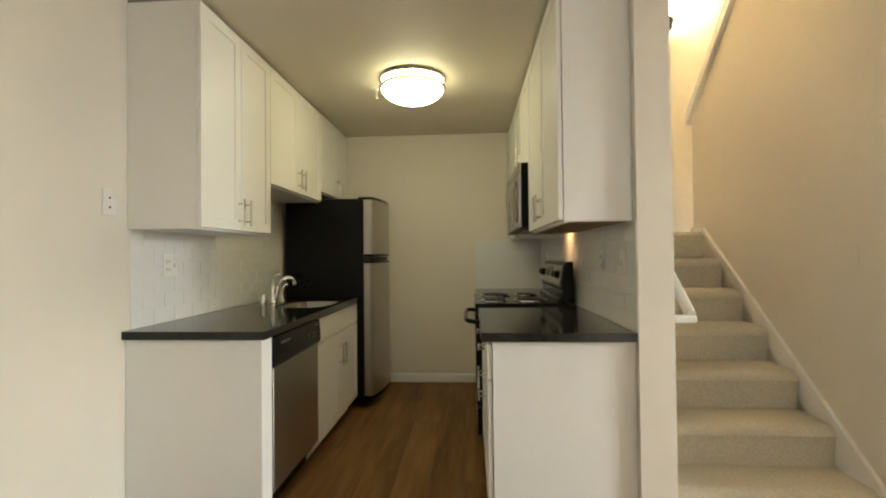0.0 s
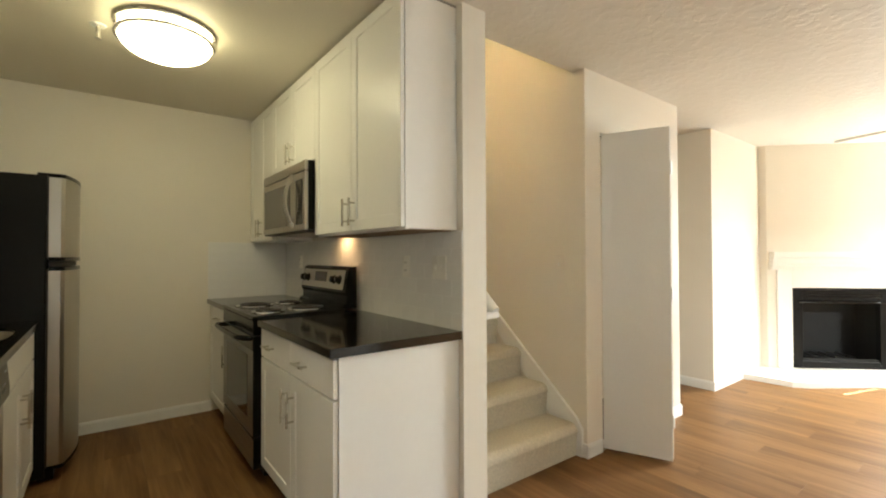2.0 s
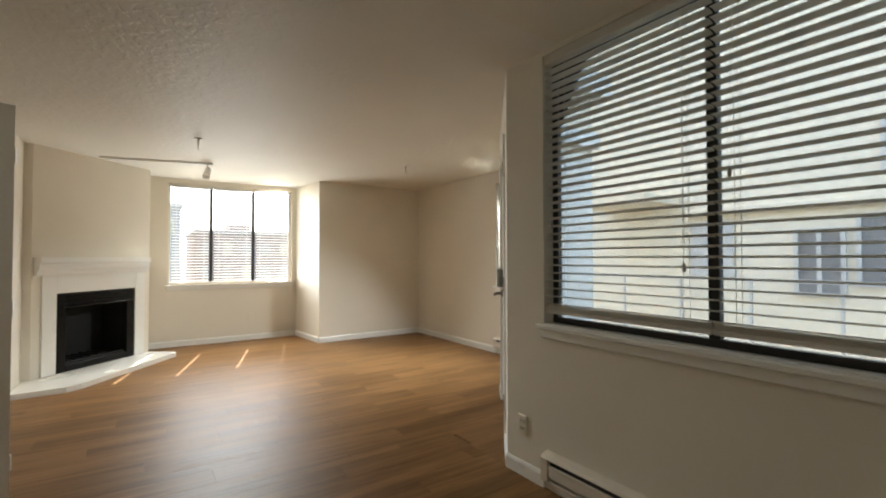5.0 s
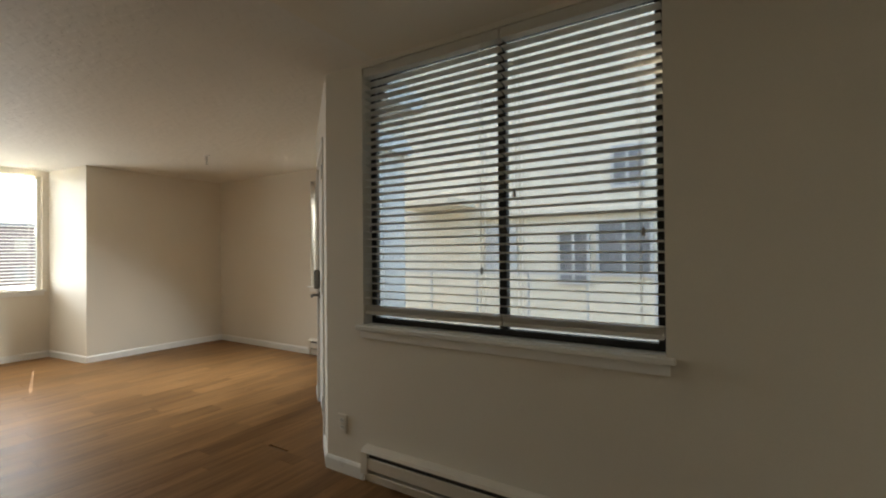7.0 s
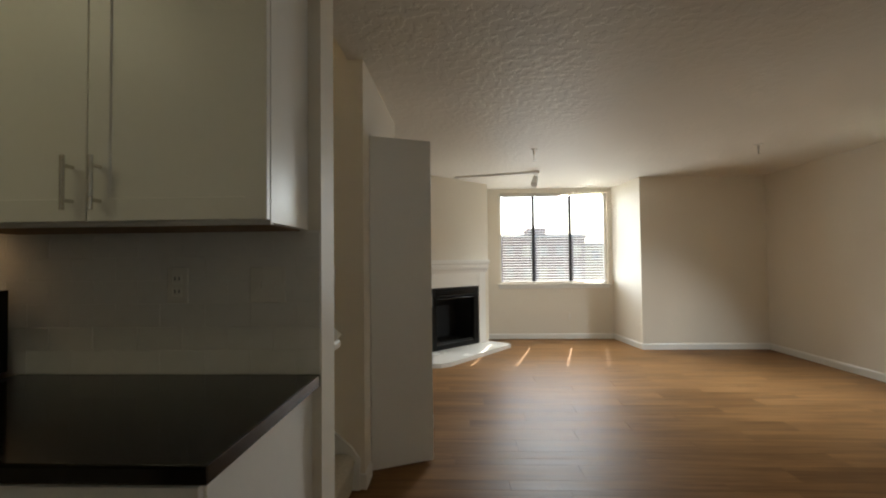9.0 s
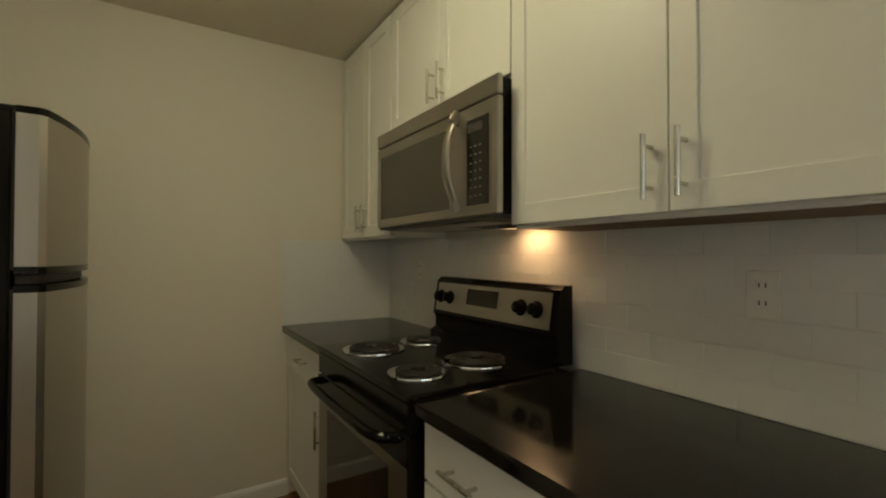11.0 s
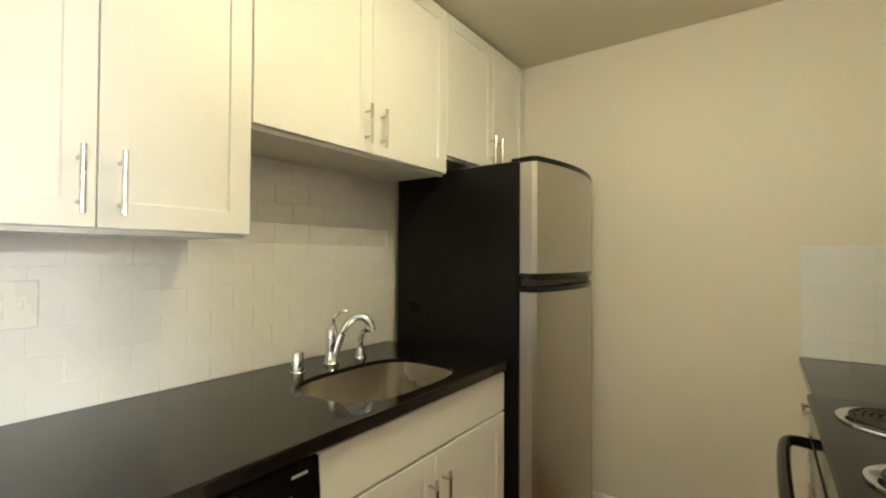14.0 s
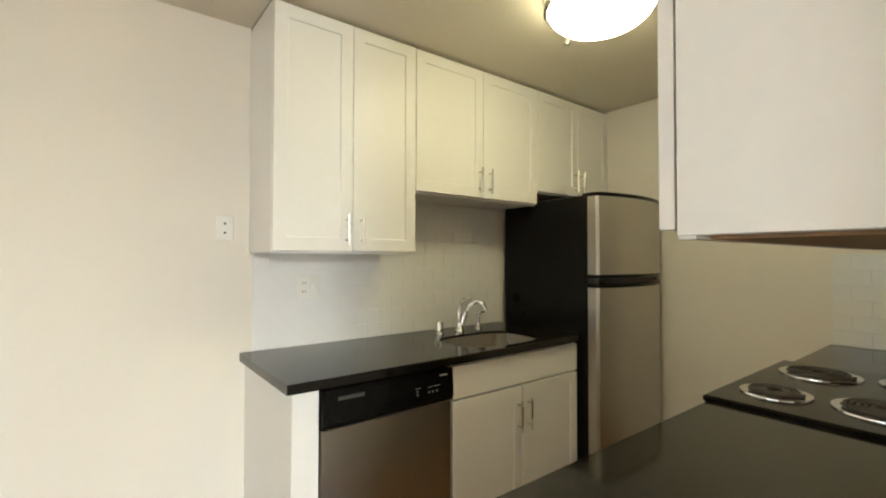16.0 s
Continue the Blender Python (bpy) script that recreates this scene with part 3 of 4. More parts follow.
def blind(along, a0, a1, across, z0, z1, label, pitch=0.0435, tilt=0.0, inner=1, tassels=(), stack=0):
    """Horizontal blind; along 'x' or 'y', from a0 to a1, hanging at 'across'."""
    base = (a0, across, z0) if along == "x" else (across, a0, z0)
    b = thing("window_blind", base, label, "blind", "horizontal blinds")
    L = a1 - a0
    me = slat_mesh(L)
    rz = 0 if along == "x" else 90
    rows = [z0 + 0.030 + 0.007 * k for k in range(stack)]
    z = z0 + 0.0535
    while z < z1 - 0.05:
        rows.append(z)
        z += pitch
    for z in rows:
        s = new("slat", me)
        s.parent = b
        s.matrix_basis = pose(0, 0, z - z0, tilt, 0, rz)
        ORIGIN[s.name] = Vector(base)

    def bx(u0, u1, d0, d1, zz0, zz1, bev=0.003):
        return boxes(((a0 + u0, across + d0, zz0), (a0 + u1, across + d1, zz1), bev)) if along == "x" else boxes(((across + d0, a0 + u0, zz0), (across + d1, a0 + u1, zz1), bev))
    part("head_rail", bx(0, L, -0.028, 0.028, z1 - 0.05, z1), M_BLIND, b)
    part("bottom_rail", bx(0, L, -0.026, 0.026, z0 + 0.005, z0 + 0.028), M_BLIND, b)
    if tassels:
        for f, z in tassels:
            part("pull_cord", bx(L * f, L * f + 0.0012, inner * 0.034, inner * 0.0352, z, z1 - 0.03, 0), M_BLIND, b)
            part("tassel", bx(L * f - 0.006, L * f + 0.008, inner * 0.030, inner * 0.042, z - 0.035, z, 0.003), M_GAP, b, "small dark cord tassel")
    for f in (0.12, 0.88):
        for d in (-0.026, 0.025):
            part("ladder_cord", bx(L * f, L * f + 0.002, d, d + 0.002, z0 + 0.02, z1 - 0.03, 0), M_BLIND, b)
    return b


def window(name, along, a0, a1, face, out, z0, z1, mullions, label, edge=None):
    """Aluminium window in an opening; face: inner wall plane, out: +1/-1 towards the outside."""
    f0, f1 = face + out * 0.075, face + out * 0.115

    def bx(u0, u1, zz0, zz1, d0=f0, d1=f1, bev=0.003):
        return ((u0, d0, zz0), (u1, d1, zz1), bev) if along == "x" else ((d0, u0, zz0), (d1, u1, zz1), bev)
    w = new(name)
    w.location = (a0, face, z0) if along == "x" else (face, a0, z0)
    ORIGIN[w.name] = Vector(w.location)
    tagged(w, label, "", "", "structure")
    t = 0.035
    part("window_frame", boxes(bx(a0, a0 + t, z0, z1), bx(a1 - t, a1, z0, z1), bx(a0 + t, a1 - t, z0, z0 + t), bx(a0 + t, a1 - t, z1 - t, z1)), edge or M_FRAME, w, "painted frame" if edge else "dark bronze aluminium frame")
    edges = [a0 + t] + list(mullions) + [a1 - t]
    for m in mullions:
        part("mullion", boxes(bx(m - 0.022, m + 0.022, z0 + t, z1 - t)), M_FRAME, w, "dark bronze aluminium mullion")
    for e0, e1 in zip(edges, edges[1:]):
        g = (f0 + f1) / 2
        p = part("pane", boxes(bx(e0, e1, z0 + t, z1 - t, g - 0.002, g + 0.002, 0)), M_GLASS, w)
        p.visible_shadow = False
    s0, s1 = face + out * 0.072, face - out * 0.035
    part("window_sill", boxes(bx(a0 - 0.035, a1 + 0.035, z0 - 0.026, z0 - 0.001, face - out * 0.001, s1, 0.004), bx(a0 + 0.001, a1 - 0.001, z0 + 0.0, z0 + 0.004, s0, face, 0)), M_TRIM, w, "white painted sill")
    part("apron", boxes(bx(a0 - 0.015, a1 + 0.015, z0 - 0.075, z0 - 0.027, face - out * 0.001, face - out * 0.014, 0.003)), M_TRIM, w, "white painted apron")
    return w


window("window_1", "x", SWIN[0], SWIN[1], YW, -1, SWIN[2], SWIN[3], [1.72], "wide two-light window with dark bronze frame")
window("window_2", "y", EWIN[0], EWIN[1], 8.34, 1, EWIN[2], EWIN[3], [2.005, 2.605], "three-light bay window with white frame and dark mullions", M_TRIM)
window("window_3", "x", PWIN[0], PWIN[1], -0.49, -1, PWIN[2], PWIN[3], [4.78], "window with white frame beyond the entry", M_TRIM)
blind("x", 1.70, SWIN[1] - 0.006, YW - 0.032, 0.962, SWIN[3] - 0.004, "white horizontal blind, lowered with slats open", tilt=6, tassels=((0.11, 1.25), (0.93, 1.48)), stack=3)
blind("x", SWIN[0] + 0.006, 1.69, YW - 0.032, 0.962, SWIN[3] - 0.004, "white horizontal blind, lowered with slats open", tilt=6, tassels=((0.10, 1.42), (0.90, 1.62)), stack=3)
for a0, a1 in ((1.49, 1.967), (2.043, 2.567), (2.643, 3.12)):
    blind("y", a0, a1, 8.372, EWIN[2] + 0.005, EWIN[3] - 0.004, "white horizontal blind in the bay window, slats open", pitch=0.042, tilt=-8)
blind("x", PWIN[0] + 0.02, PWIN[1] - 0.05, -0.522, PWIN[2] + 0.005, PWIN[3] - 0.004, "white horizontal blind, lowered with slats open")

# ---- baseboard heaters, wall plates ----


def heater(x0, x1, y, n, label):
    h = thing("baseboard_heater", ((x0 + x1) / 2, y, 0.05), label, "heater", "baseboard heaters")
    z0 = 0.072

    def bx(u0, u1, d0, d1, a, b, bev=0.002):
        return boxes(((u0, y + n * d0, a), (u1, y + n * d1, b), bev))
    part("back_plate", bx(x0, x1, 0.001, 0.012, z0, z0 + 0.145), M_HEATER, h)
    part("front_panel", bx(x0 + 0.05, x1 - 0.05, 0.05, 0.062, z0 + 0.03, z0 + 0.095), M_HEATER, h)
    part("top_hood", skin(bmesh.new(), [[(x, y + n * d, z) for d, z in ((0.012, z0 + 0.145), (0.05, z0 + 0.135), (0.062, z0 + 0.122), (0.06, z0 + 0.118), (0.012, z0 + 0.135))] for x in (x0, x1)]), M_HEATER, h)
    part("lower_lip", bx(x0 + 0.05, x1 - 0.05, 0.012, 0.06, z0, z0 + 0.012), M_HEATER, h)
    for u0, u1 in ((x0, x0 + 0.05), (x1 - 0.05, x1)):
        part("end_cap", bx(u0, u1, 0.012, 0.064, z0, z0 + 0.125), M_HEATER, h)
    part("element", bx(x0 + 0.05, x1 - 0.05, 0.016, 0.044, z0 + 0.035, z0 + 0.115, 0), M_SLOT, h, "dark finned element")
    return h


heater(1.19, 2.555, YW, 1, "low cream enamel electric baseboard heater under the window")
heater(4.64, 5.40, -0.49, 1, "low cream enamel electric baseboard heater on the wall")


def plate(name, c, axis, n, w, h, kind, label, mat=None):
    """A wall plate at c on a wall whose normal is n along axis."""
    p = thing(name, c, label, "switch" if "switch" in name else "outlet")

    def bx(u0, u1, a, b, d0, d1, bev=0.0015):
        if axis == "x":
            return boxes(((c[0] + n * d0, c[1] + u0, c[2] + a), (c[0] + n * d1, c[1] + u1, c[2] + b), bev))
        return boxes(((c[0] + u0, c[1] + n * d0, c[2] + a), (c[0] + u1, c[1] + n * d1, c[2] + b), bev))
    part("plate", bx(-w / 2, w / 2, -h / 2, h / 2, 0.0005, 0.007, 0.003), mat or M_PLATE, p)
    for i, k in enumerate(kind):
        u = (i - (len(kind) - 1) / 2) * 0.046
        if k == "o":
            for z in (-0.021, 0.021):
                part("socket", bx(u - 0.016, u + 0.016, z - 0.014, z + 0.014, 0.007, 0.009, 0.003), M_PLATE, p)
                for du in (-0.007, 0.007):
                    part("slot", bx(u + du - 0.0016, u + du + 0.0016, z - 0.004, z + 0.007, 0.009, 0.0094, 0), M_SLOT, p)
        elif k == "s":
            part("toggle", bx(u - 0.005, u + 0.005, -0.012, 0.012, 0.007, 0.016, 0.002), M_PLATE, p)
        elif k == "d":
            for z in (-0.021, 0.021):
                part("hole", bx(u - 0.005, u + 0.005, z - 0.005, z + 0.005, 0.007, 0.0075, 0), M_SLOT, p)
    return p


plate("wall_outlet", (XL, 4.23, 1.49), "x", 1, 0.075, 0.118, "d", "cream blank wall plate with two dark holes")
plate("wall_outlet", (XL + 0.0053, 4.62, 1.205), "x", 1, 0.118, 0.118, "os", "white outlet and switch plate on the tile backsplash")
plate("wall_outlet", (XP0 - 0.0053, 4.735, 1.205), "x", -1, 0.072, 0.116, "o", "white outlet plate on the tile backsplash")
plate("wall_switch", (XP0 - 0.0053, 4.435, 1.205), "x", -1, 0.118, 0.116, "ss", "white double switch plate on the tile backsplash")
plate("wall_outlet", (XP0 - 0.0053, 6.365, 1.215), "x", -1, 0.072, 0.105, "o", "white outlet plate in the tile corner")
plate("wall_switch", (XS, 4.56, 1.205), "x", -1, 0.072, 0.116, "s", "cream switch plate on the stair wall", M_WALL)
plate("wall_outlet", (2.752, YW, 0.295), "y", 1, 0.072, 0.116, "o", "cream outlet plate low on the wall", M_WALL)
plate("wall_outlet", (8.34, 2.05, 0.36), "x", -1, 0.072, 0.116, "o", "cream outlet plate under the bay window", M_WALL)


# ---- ceiling fittings ----
def sprinkler(x, y, drop=0.06):
    s = thing("ceiling_sprinkler", (x, y, CEIL), "small chrome fire sprinkler head on the ceiling", "sprinkler", "fire sprinklers")
    part("escutcheon", lathe(bmesh.new(), (x, y, CEIL), [(0.036, -0.001), (0.034, -0.008), (0.014, -0.012)], n=16), M_TRIM, s, smooth=True)
    part("body", lathe(bmesh.new(), (x, y, CEIL - 0.01), [(0.010, 0), (0.010, -drop * 0.5), (0.005, -drop * 0.5), (0.005, -drop)], n=12), M_NICKEL, s, smooth=True)
    part("deflector", lathe(bmesh.new(), (x, y, CEIL - 0.01 - drop), [(0.018, 0), (0.018, -0.002)], n=16), M_NICKEL, s)
    for d in (-0.011, 0.011):
        part("arm", tube(bmesh.new(), [(x + d * 0.6, y, CEIL - 0.012 - drop * 0.5), (x + d, y, CEIL - 0.01 - drop * 0.75), (x + d * 0.4, y, CEIL - 0.01 - drop)], 0.0025, 6), M_NICKEL, s)
    return s


sprinkler(1.12, 5.53)
sprinkler(5.74, 3.02, 0.11)
sprinkler(5.71, 0.73, 0.09)

LX, LY, LR = 1.402, 5.37, 0.222
lamp = thing("ceiling_light", (LX, LY, CEIL), "round lit ceiling light with a domed glass and two nickel bands", "ceiling light")
part("mount", lathe(bmesh.new(), (LX, LY, CEIL - 0.002), [(LR - 0.05, 0), (LR - 0.05, -0.012)], n=32), M_NICKEL, lamp)
dome = [(LR - 0.014, 0), (LR - 0.014, -0.052)] + [((LR - 0.012) * math.cos(a), -0.054 - 0.098 * math.sin(a)) for a in [math.pi / 2 * k / 9 for k in range(10)]]
part("diffuser", lathe(bmesh.new(), (LX, LY, CEIL - 0.014), dome, n=48), M_LAMP, lamp, "glowing white domed glass", smooth=True)
for z in (CEIL - 0.008, CEIL - 0.062):
    part("band", lathe(bmesh.new(), (LX, LY, z), [(LR - 0.011, 0), (LR + 0.002, 0), (LR + 0.005, -0.008), (LR + 0.002, -0.017), (LR - 0.011, -0.017), (LR - 0.011, 0)], n=48), M_NICKEL, lamp, "satin nickel band", smooth=True)
for a in (0.4, 2.5, 4.6):
    px, py = LX + (LR - 0.002) * math.cos(a), LY + (LR - 0.002) * math.sin(a)
    part("post", boxes(((px - 0.003, py - 0.003, CEIL - 0.066), (px + 0.003, py + 0.003, CEIL - 0.02))), M_NICKEL, lamp)

track = thing("track_light", (7.07, 3.34, CEIL), "white ceiling track with a single spot head at one end", "track light")
TA, TB = Vector((7.215, 3.88, CEIL - 0.002)), Vector((6.915, 2.76, CEIL - 0.002))
td = (TB - TA).normalized()
tn = Vector((-td.y, td.x, 0)) * 0.018
part("rail", skin(bmesh.new(), [[p + tn, p - tn, p - tn - Vector((0, 0, 0.022)), p + tn - Vector((0, 0, 0.022))] for p in (TA, TB)]), M_TRIM, track)
hp = TB - td * 0.06 - Vector((0, 0, 0.022))
part("stem", tube(bmesh.new(), [hp, hp - Vector((0, 0, 0.06))], 0.008), M_TRIM, track)
hc = hp - Vector((0, 0, 0.10))
hd = Vector((-0.55, 0.25, -0.8)).normalized()
part("spot_head", tube(bmesh.new(), [hc - hd * 0.07, hc - hd * 0.066, hc, hc + hd * 0.07], [0.02, 0.034, 0.036, 0.044], 16), M_TRIM, track, smooth=True)


# ---- kitchen cabinets ----
def shaker(x, s, y0, y1, z0, z1, rail=0.058, t=0.019):
    """A shaker front on the plane x, facing s along x, as one connected mesh."""
    g = 0.0015

    def loop(k, d):
        a, b, c, e = y0 + g + k, y1 - g - k, z0 + g + k, z1 - g - k
        return [(x + s * d, a, c), (x + s * d, b, c), (x + s * d, b, e), (x + s * d, a, e)]
    return skin(bmesh.new(), [loop(0, 0), loop(0, t - 0.0015), loop(0.0015, t), loop(rail, t), loop(rail + 0.0025, t - 0.006)])


def pull(x, s, y, z0, z1, parent, level=False):
    """A bar pull standing off the plane x; level: lies along y from z0 to z1 given as y values, y is its height."""
    xo = x + s * 0.032
    if level:
        a, b, p0, p1 = (xo, z0, y), (xo, z1, y), (z0 + 0.02, y), (z1 - 0.02, y)
    else:
        a, b, p0, p1 = (xo, y, z0), (xo, y, z1), (y, z0 + 0.025), (y, z1 - 0.025)
    bm = tube(bmesh.new(), [a, b], 0.006, 10)
    for p in (p0, p1):
        tube(bm, [(x, p[0], p[1]), (xo, p[0], p[1])], 0.005, 8)
    return part("handle", bm, M_NICKEL, parent, "satin nickel bar pull", smooth=True)


def upper(s, back, face, y0, y1, z0, z1, splits, handles, label):
    """A wall cabinet from the wall plane 'back' to the door plane 'face'; s: way it faces along x."""
    c = thing("wall_cabinet", ((back + face) / 2, (y0 + y1) / 2, z0), label, "cabinet", "kitchen wall cabinets")
    d = face - s * 0.022
    part("body", boxes(((back + s * 0.002, y0, z0), (d, y1, z1), 0.001)), M_CAB, c)
    part("light_rail", boxes(((d - s * 0.001, y0 + 0.001, z0 - 0.004), (d - s * 0.02, y1 - 0.001, z0 - 0.0005))), M_CAB, c)
    # dark colour stands in for the shade between cabinet and ceiling
    part("top_filler", boxes(((d - s * 0.012, y0, z1 + 0.0005), (back + s * 0.003, y1, CEIL - 0.002))), M_GAP, c, "filler strip under the ceiling, coloured dark as the gap's shade")
    edges = [y0] + splits + [y1]
    for (e0, e1), hy in zip(zip(edges, edges[1:]), handles):
        dr = part("door", shaker(face - s * 0.019, s, e0, e1, z0 + 0.006, z1 - 0.004), M_CAB, c)
        if hy:
            pull(face, s, hy, z0 + 0.035, z0 + 0.175, dr)
    return c


LF, RF = 0.560, 2.160
WHITE = "white shaker wall cabinet with nickel bar pulls"
upper(1, XL, LF, 4.335, 5.043, 1.378, 2.432, [4.695], [4.662, 4.735], "tall " + WHITE + " beside the sink")
upper(1, XL, LF, 5.045, 5.974, 1.69, 2.432, [5.51], [5.475, 5.553], WHITE + " over the sink")
upper(1, XL, LF, 5.976, 6.765, 1.775, 2.432, [6.40], [6.365, 6.437], WHITE + " above the refrigerator")
side_cab = upper(-1, XP0, RF, 4.304, 5.284, 1.382, 2.432, [4.787], [4.750, 4.825], "tall " + WHITE + " beside the microwave")
part("underside", boxes(((RF + 0.05, 4.324, 1.3775), (XP0 - 0.02, 5.264, 1.3815))), M_RAWPLY, side_cab, "bare plywood underside")
upper(-1, XP0, RF, 5.286, 6.122, 1.85, 2.432, [5.70], [5.665, 5.737], WHITE + " above the microwave")
upper(-1, XP0, RF, 6.124, 6.765, 1.382, 2.432, [6.445], [6.41, 6.48], WHITE + " in the kitchen corner")


def base_cabinet(s, back, face, y0, y1, drawers, doors, label, hollow=False):
    c = thing("base_cabinet", ((back + face) / 2, (y0 + y1) / 2, 0), label, "cabinet", "kitchen base cabinets")
    d = face - s * 0.022
    if hollow:
        part("body", boxes(((back + s * 0.002, y0, 0.10), (d, y0 + 0.018, 0.874)), ((back + s * 0.002, y1 - 0.018, 0.10), (d, y1, 0.874)), ((back + s * 0.002, y0 + 0.018, 0.10), (d, y1 - 0.018, 0.118)),
                           ((back + s * 0.002, y0 + 0.018, 0.118), (back + s * 0.012, y1 - 0.018, 0.874)), ((d - s * 0.018, y0 + 0.018, 0.70), (d, y1 - 0.018, 0.874))), M_CAB, c)
    else:
        part("body", boxes(((back + s * 0.002, y0, 0.10), (d, y1, 0.874), 0.001)), M_CAB, c)
    part("toe_kick", boxes(((back + s * 0.002, y0 + 0.002, 0.0), (d - s * 0.06, y1 - 0.002, 0.0995))), M_CAB, c)
    for e0, e1, hy in drawers:
        dr = part("drawer_front", boxes(((face - s * 0.019, e0 + 0.0015, 0.712), (face, e1 - 0.0015, 0.862), 0.002)), M_CAB, c)
        if hy:
            pull(face, s, 0.785, hy - 0.065, hy + 0.065, dr, level=True)
    for e0, e1, hy in doors:
        dr = part("door", shaker(face - s * 0.019, s, e0, e1, 0.108, 0.704), M_CAB, c)
        pull(face, s, hy, 0.475, 0.635, dr)
    return c


LB, RB = 0.850, 1.850
base_cabinet(1, XL, LB, 5.047, 5.98, [(5.05, 5.977, None)], [(5.05, 5.513, 5.478), (5.515, 5.977, 5.55)], "white shaker sink base cabinet with two doors", hollow=True)
base_cabinet(-1, XP0, RB, 4.292, 5.276, [(4.295, 4.785, 4.62), (4.787, 5.274, 5.09)], [(4.295, 4.785, 4.745), (4.787, 5.274, 4.83)], "white shaker base cabinet with two drawers and two doors")
base_cabinet(-1, XP0, RB, 6.082, 6.765, [(6.085, 6.762, 6.43)], [(6.085, 6.762, 6.14)], "narrow white base cabinet in the kitchen corner")
solid("cabinet_end_panel", boxes(((XL + 0.002, 4.322, 0.0), (LB - 0.002, 4.422, 0.874), 0.002)), M_CAB, "white end panel closing the counter beside the dishwasher", "panel")


# ---- countertops and sink ----
def superloop(cx, cy, a, b, z, n=64, e=3.2):
    out = []
    for i in range(n):
        t = 2 * math.pi * (i + 0.5) / n
        c, s = math.cos(t), math.sin(t)
        out.append((cx + a * math.copysign(abs(c) ** (2 / e), c), cy + b * math.copysign(abs(s) ** (2 / e), s), z))
    return out


def rect_loop(inner, cx, cy, x0, x1, y0, y1, z):
    out = []
    for p in inner:
        dx, dy = p[0] - cx, p[1] - cy
        kx = ((x1 if dx > 0 else x0) - cx) / dx if abs(dx) > 1e-6 else 1e9
        ky = ((y1 if dy > 0 else y0) - cy) / dy if abs(dy) > 1e-6 else 1e9
        k = min(kx, ky)
        out.append([cx + dx * k, cy + dy * k, z])
    for qx in (x0, x1):
        for qy in (y0, y1):
            best = min(out, key=lambda o: (o[0] - qx) ** 2 + (o[1] - qy) ** 2)
            best[0], best[1] = qx, qy
    return out


SX, SY, SA, SB = 0.634, 5.482, 0.19, 0.275
CX1 = 0.869
bm = bmesh.new()
inn = superloop(SX, SY, SA, SB, 0.914)
lo = 0.8765
skin(bm, [superloop(SX, SY, SA, SB, lo), inn, rect_loop(inn, SX, SY, XL + 0.003, CX1, 4.298, 5.985, 0.914), rect_loop(inn, SX, SY, XL + 0.003, CX1, 4.298, 5.985, lo), superloop(SX, SY, SA, SB, lo)], caps=False)
bmesh.ops.remove_doubles(bm, verts=bm.verts, dist=0.0001)


def counter(slab_mesh, x, s, y0, y1, label):
    """A worktop slab with its eased front edge; s: way the edge faces along x."""
    c = thing("countertop", (x - s * 0.3, (y0 + y1) / 2, lo), label, "countertop", "granite countertops")
    part("slab", slab_mesh, M_GRANITE, c)
    pr = [(x, lo + 0.001), (x + s * 0.002, lo + 0.004), (x + s * 0.0025, lo + 0.03), (x + s * 0.0015, 0.9115), (x, 0.9135)]
    part("front_edge", prism_y(bmesh.new(), pr, y0 + 0.001, y1 - 0.001), M_GRANITE, c, "polished eased edge")
    return c


counter(bm, CX1, 1, 4.298, 5.985, "polished black granite countertop with a sink cut-out")
counter(boxes(((1.826, YP + 0.004, lo), (XP0 - 0.003, 5.281, 0.914), 0.002)), 1.826, -1, YP + 0.004, 5.281, "polished black granite countertop beside the range")
counter(boxes(((1.826, 6.079, lo), (XP0 - 0.003, YK - 0.003, 0.914), 0.002)), 1.826, -1, 6.079, YK - 0.003, "short polished black granite countertop in the corner")

sink = thing("sink", (SX, SY, 0.72), "stainless steel undermount sink bowl with rounded corners", "sink")
lp = [superloop(SX, SY, SA - 0.0005, SB - 0.0005, 0.899), superloop(SX, SY, SA - 0.004, SB - 0.004, 0.90), superloop(SX, SY, SA - 0.007, SB - 0.007, 0.80), superloop(SX, SY, SA - 0.02, SB - 0.02, 0.735), superloop(SX, SY, SA - 0.06, SB - 0.06, 0.715), superloop(SX, SY, 0.04, 0.04, 0.708, e=2)]
bm = bmesh.new()
skin(bm, lp, caps=False)
bm.faces.new([v for v in bm.verts][-64:])
bmesh.ops.reverse_faces(bm, faces=bm.faces)
part("bowl", bm, M_SINK, sink, smooth=True)
part("drain", lathe(bmesh.new(), (SX, SY, 0.709), [(0.04, 0), (0.042, 0.004), (0.03, 0.002), (0.028, -0.006)], n=24), M_CHROME, sink, "chrome drain ring", smooth=True)

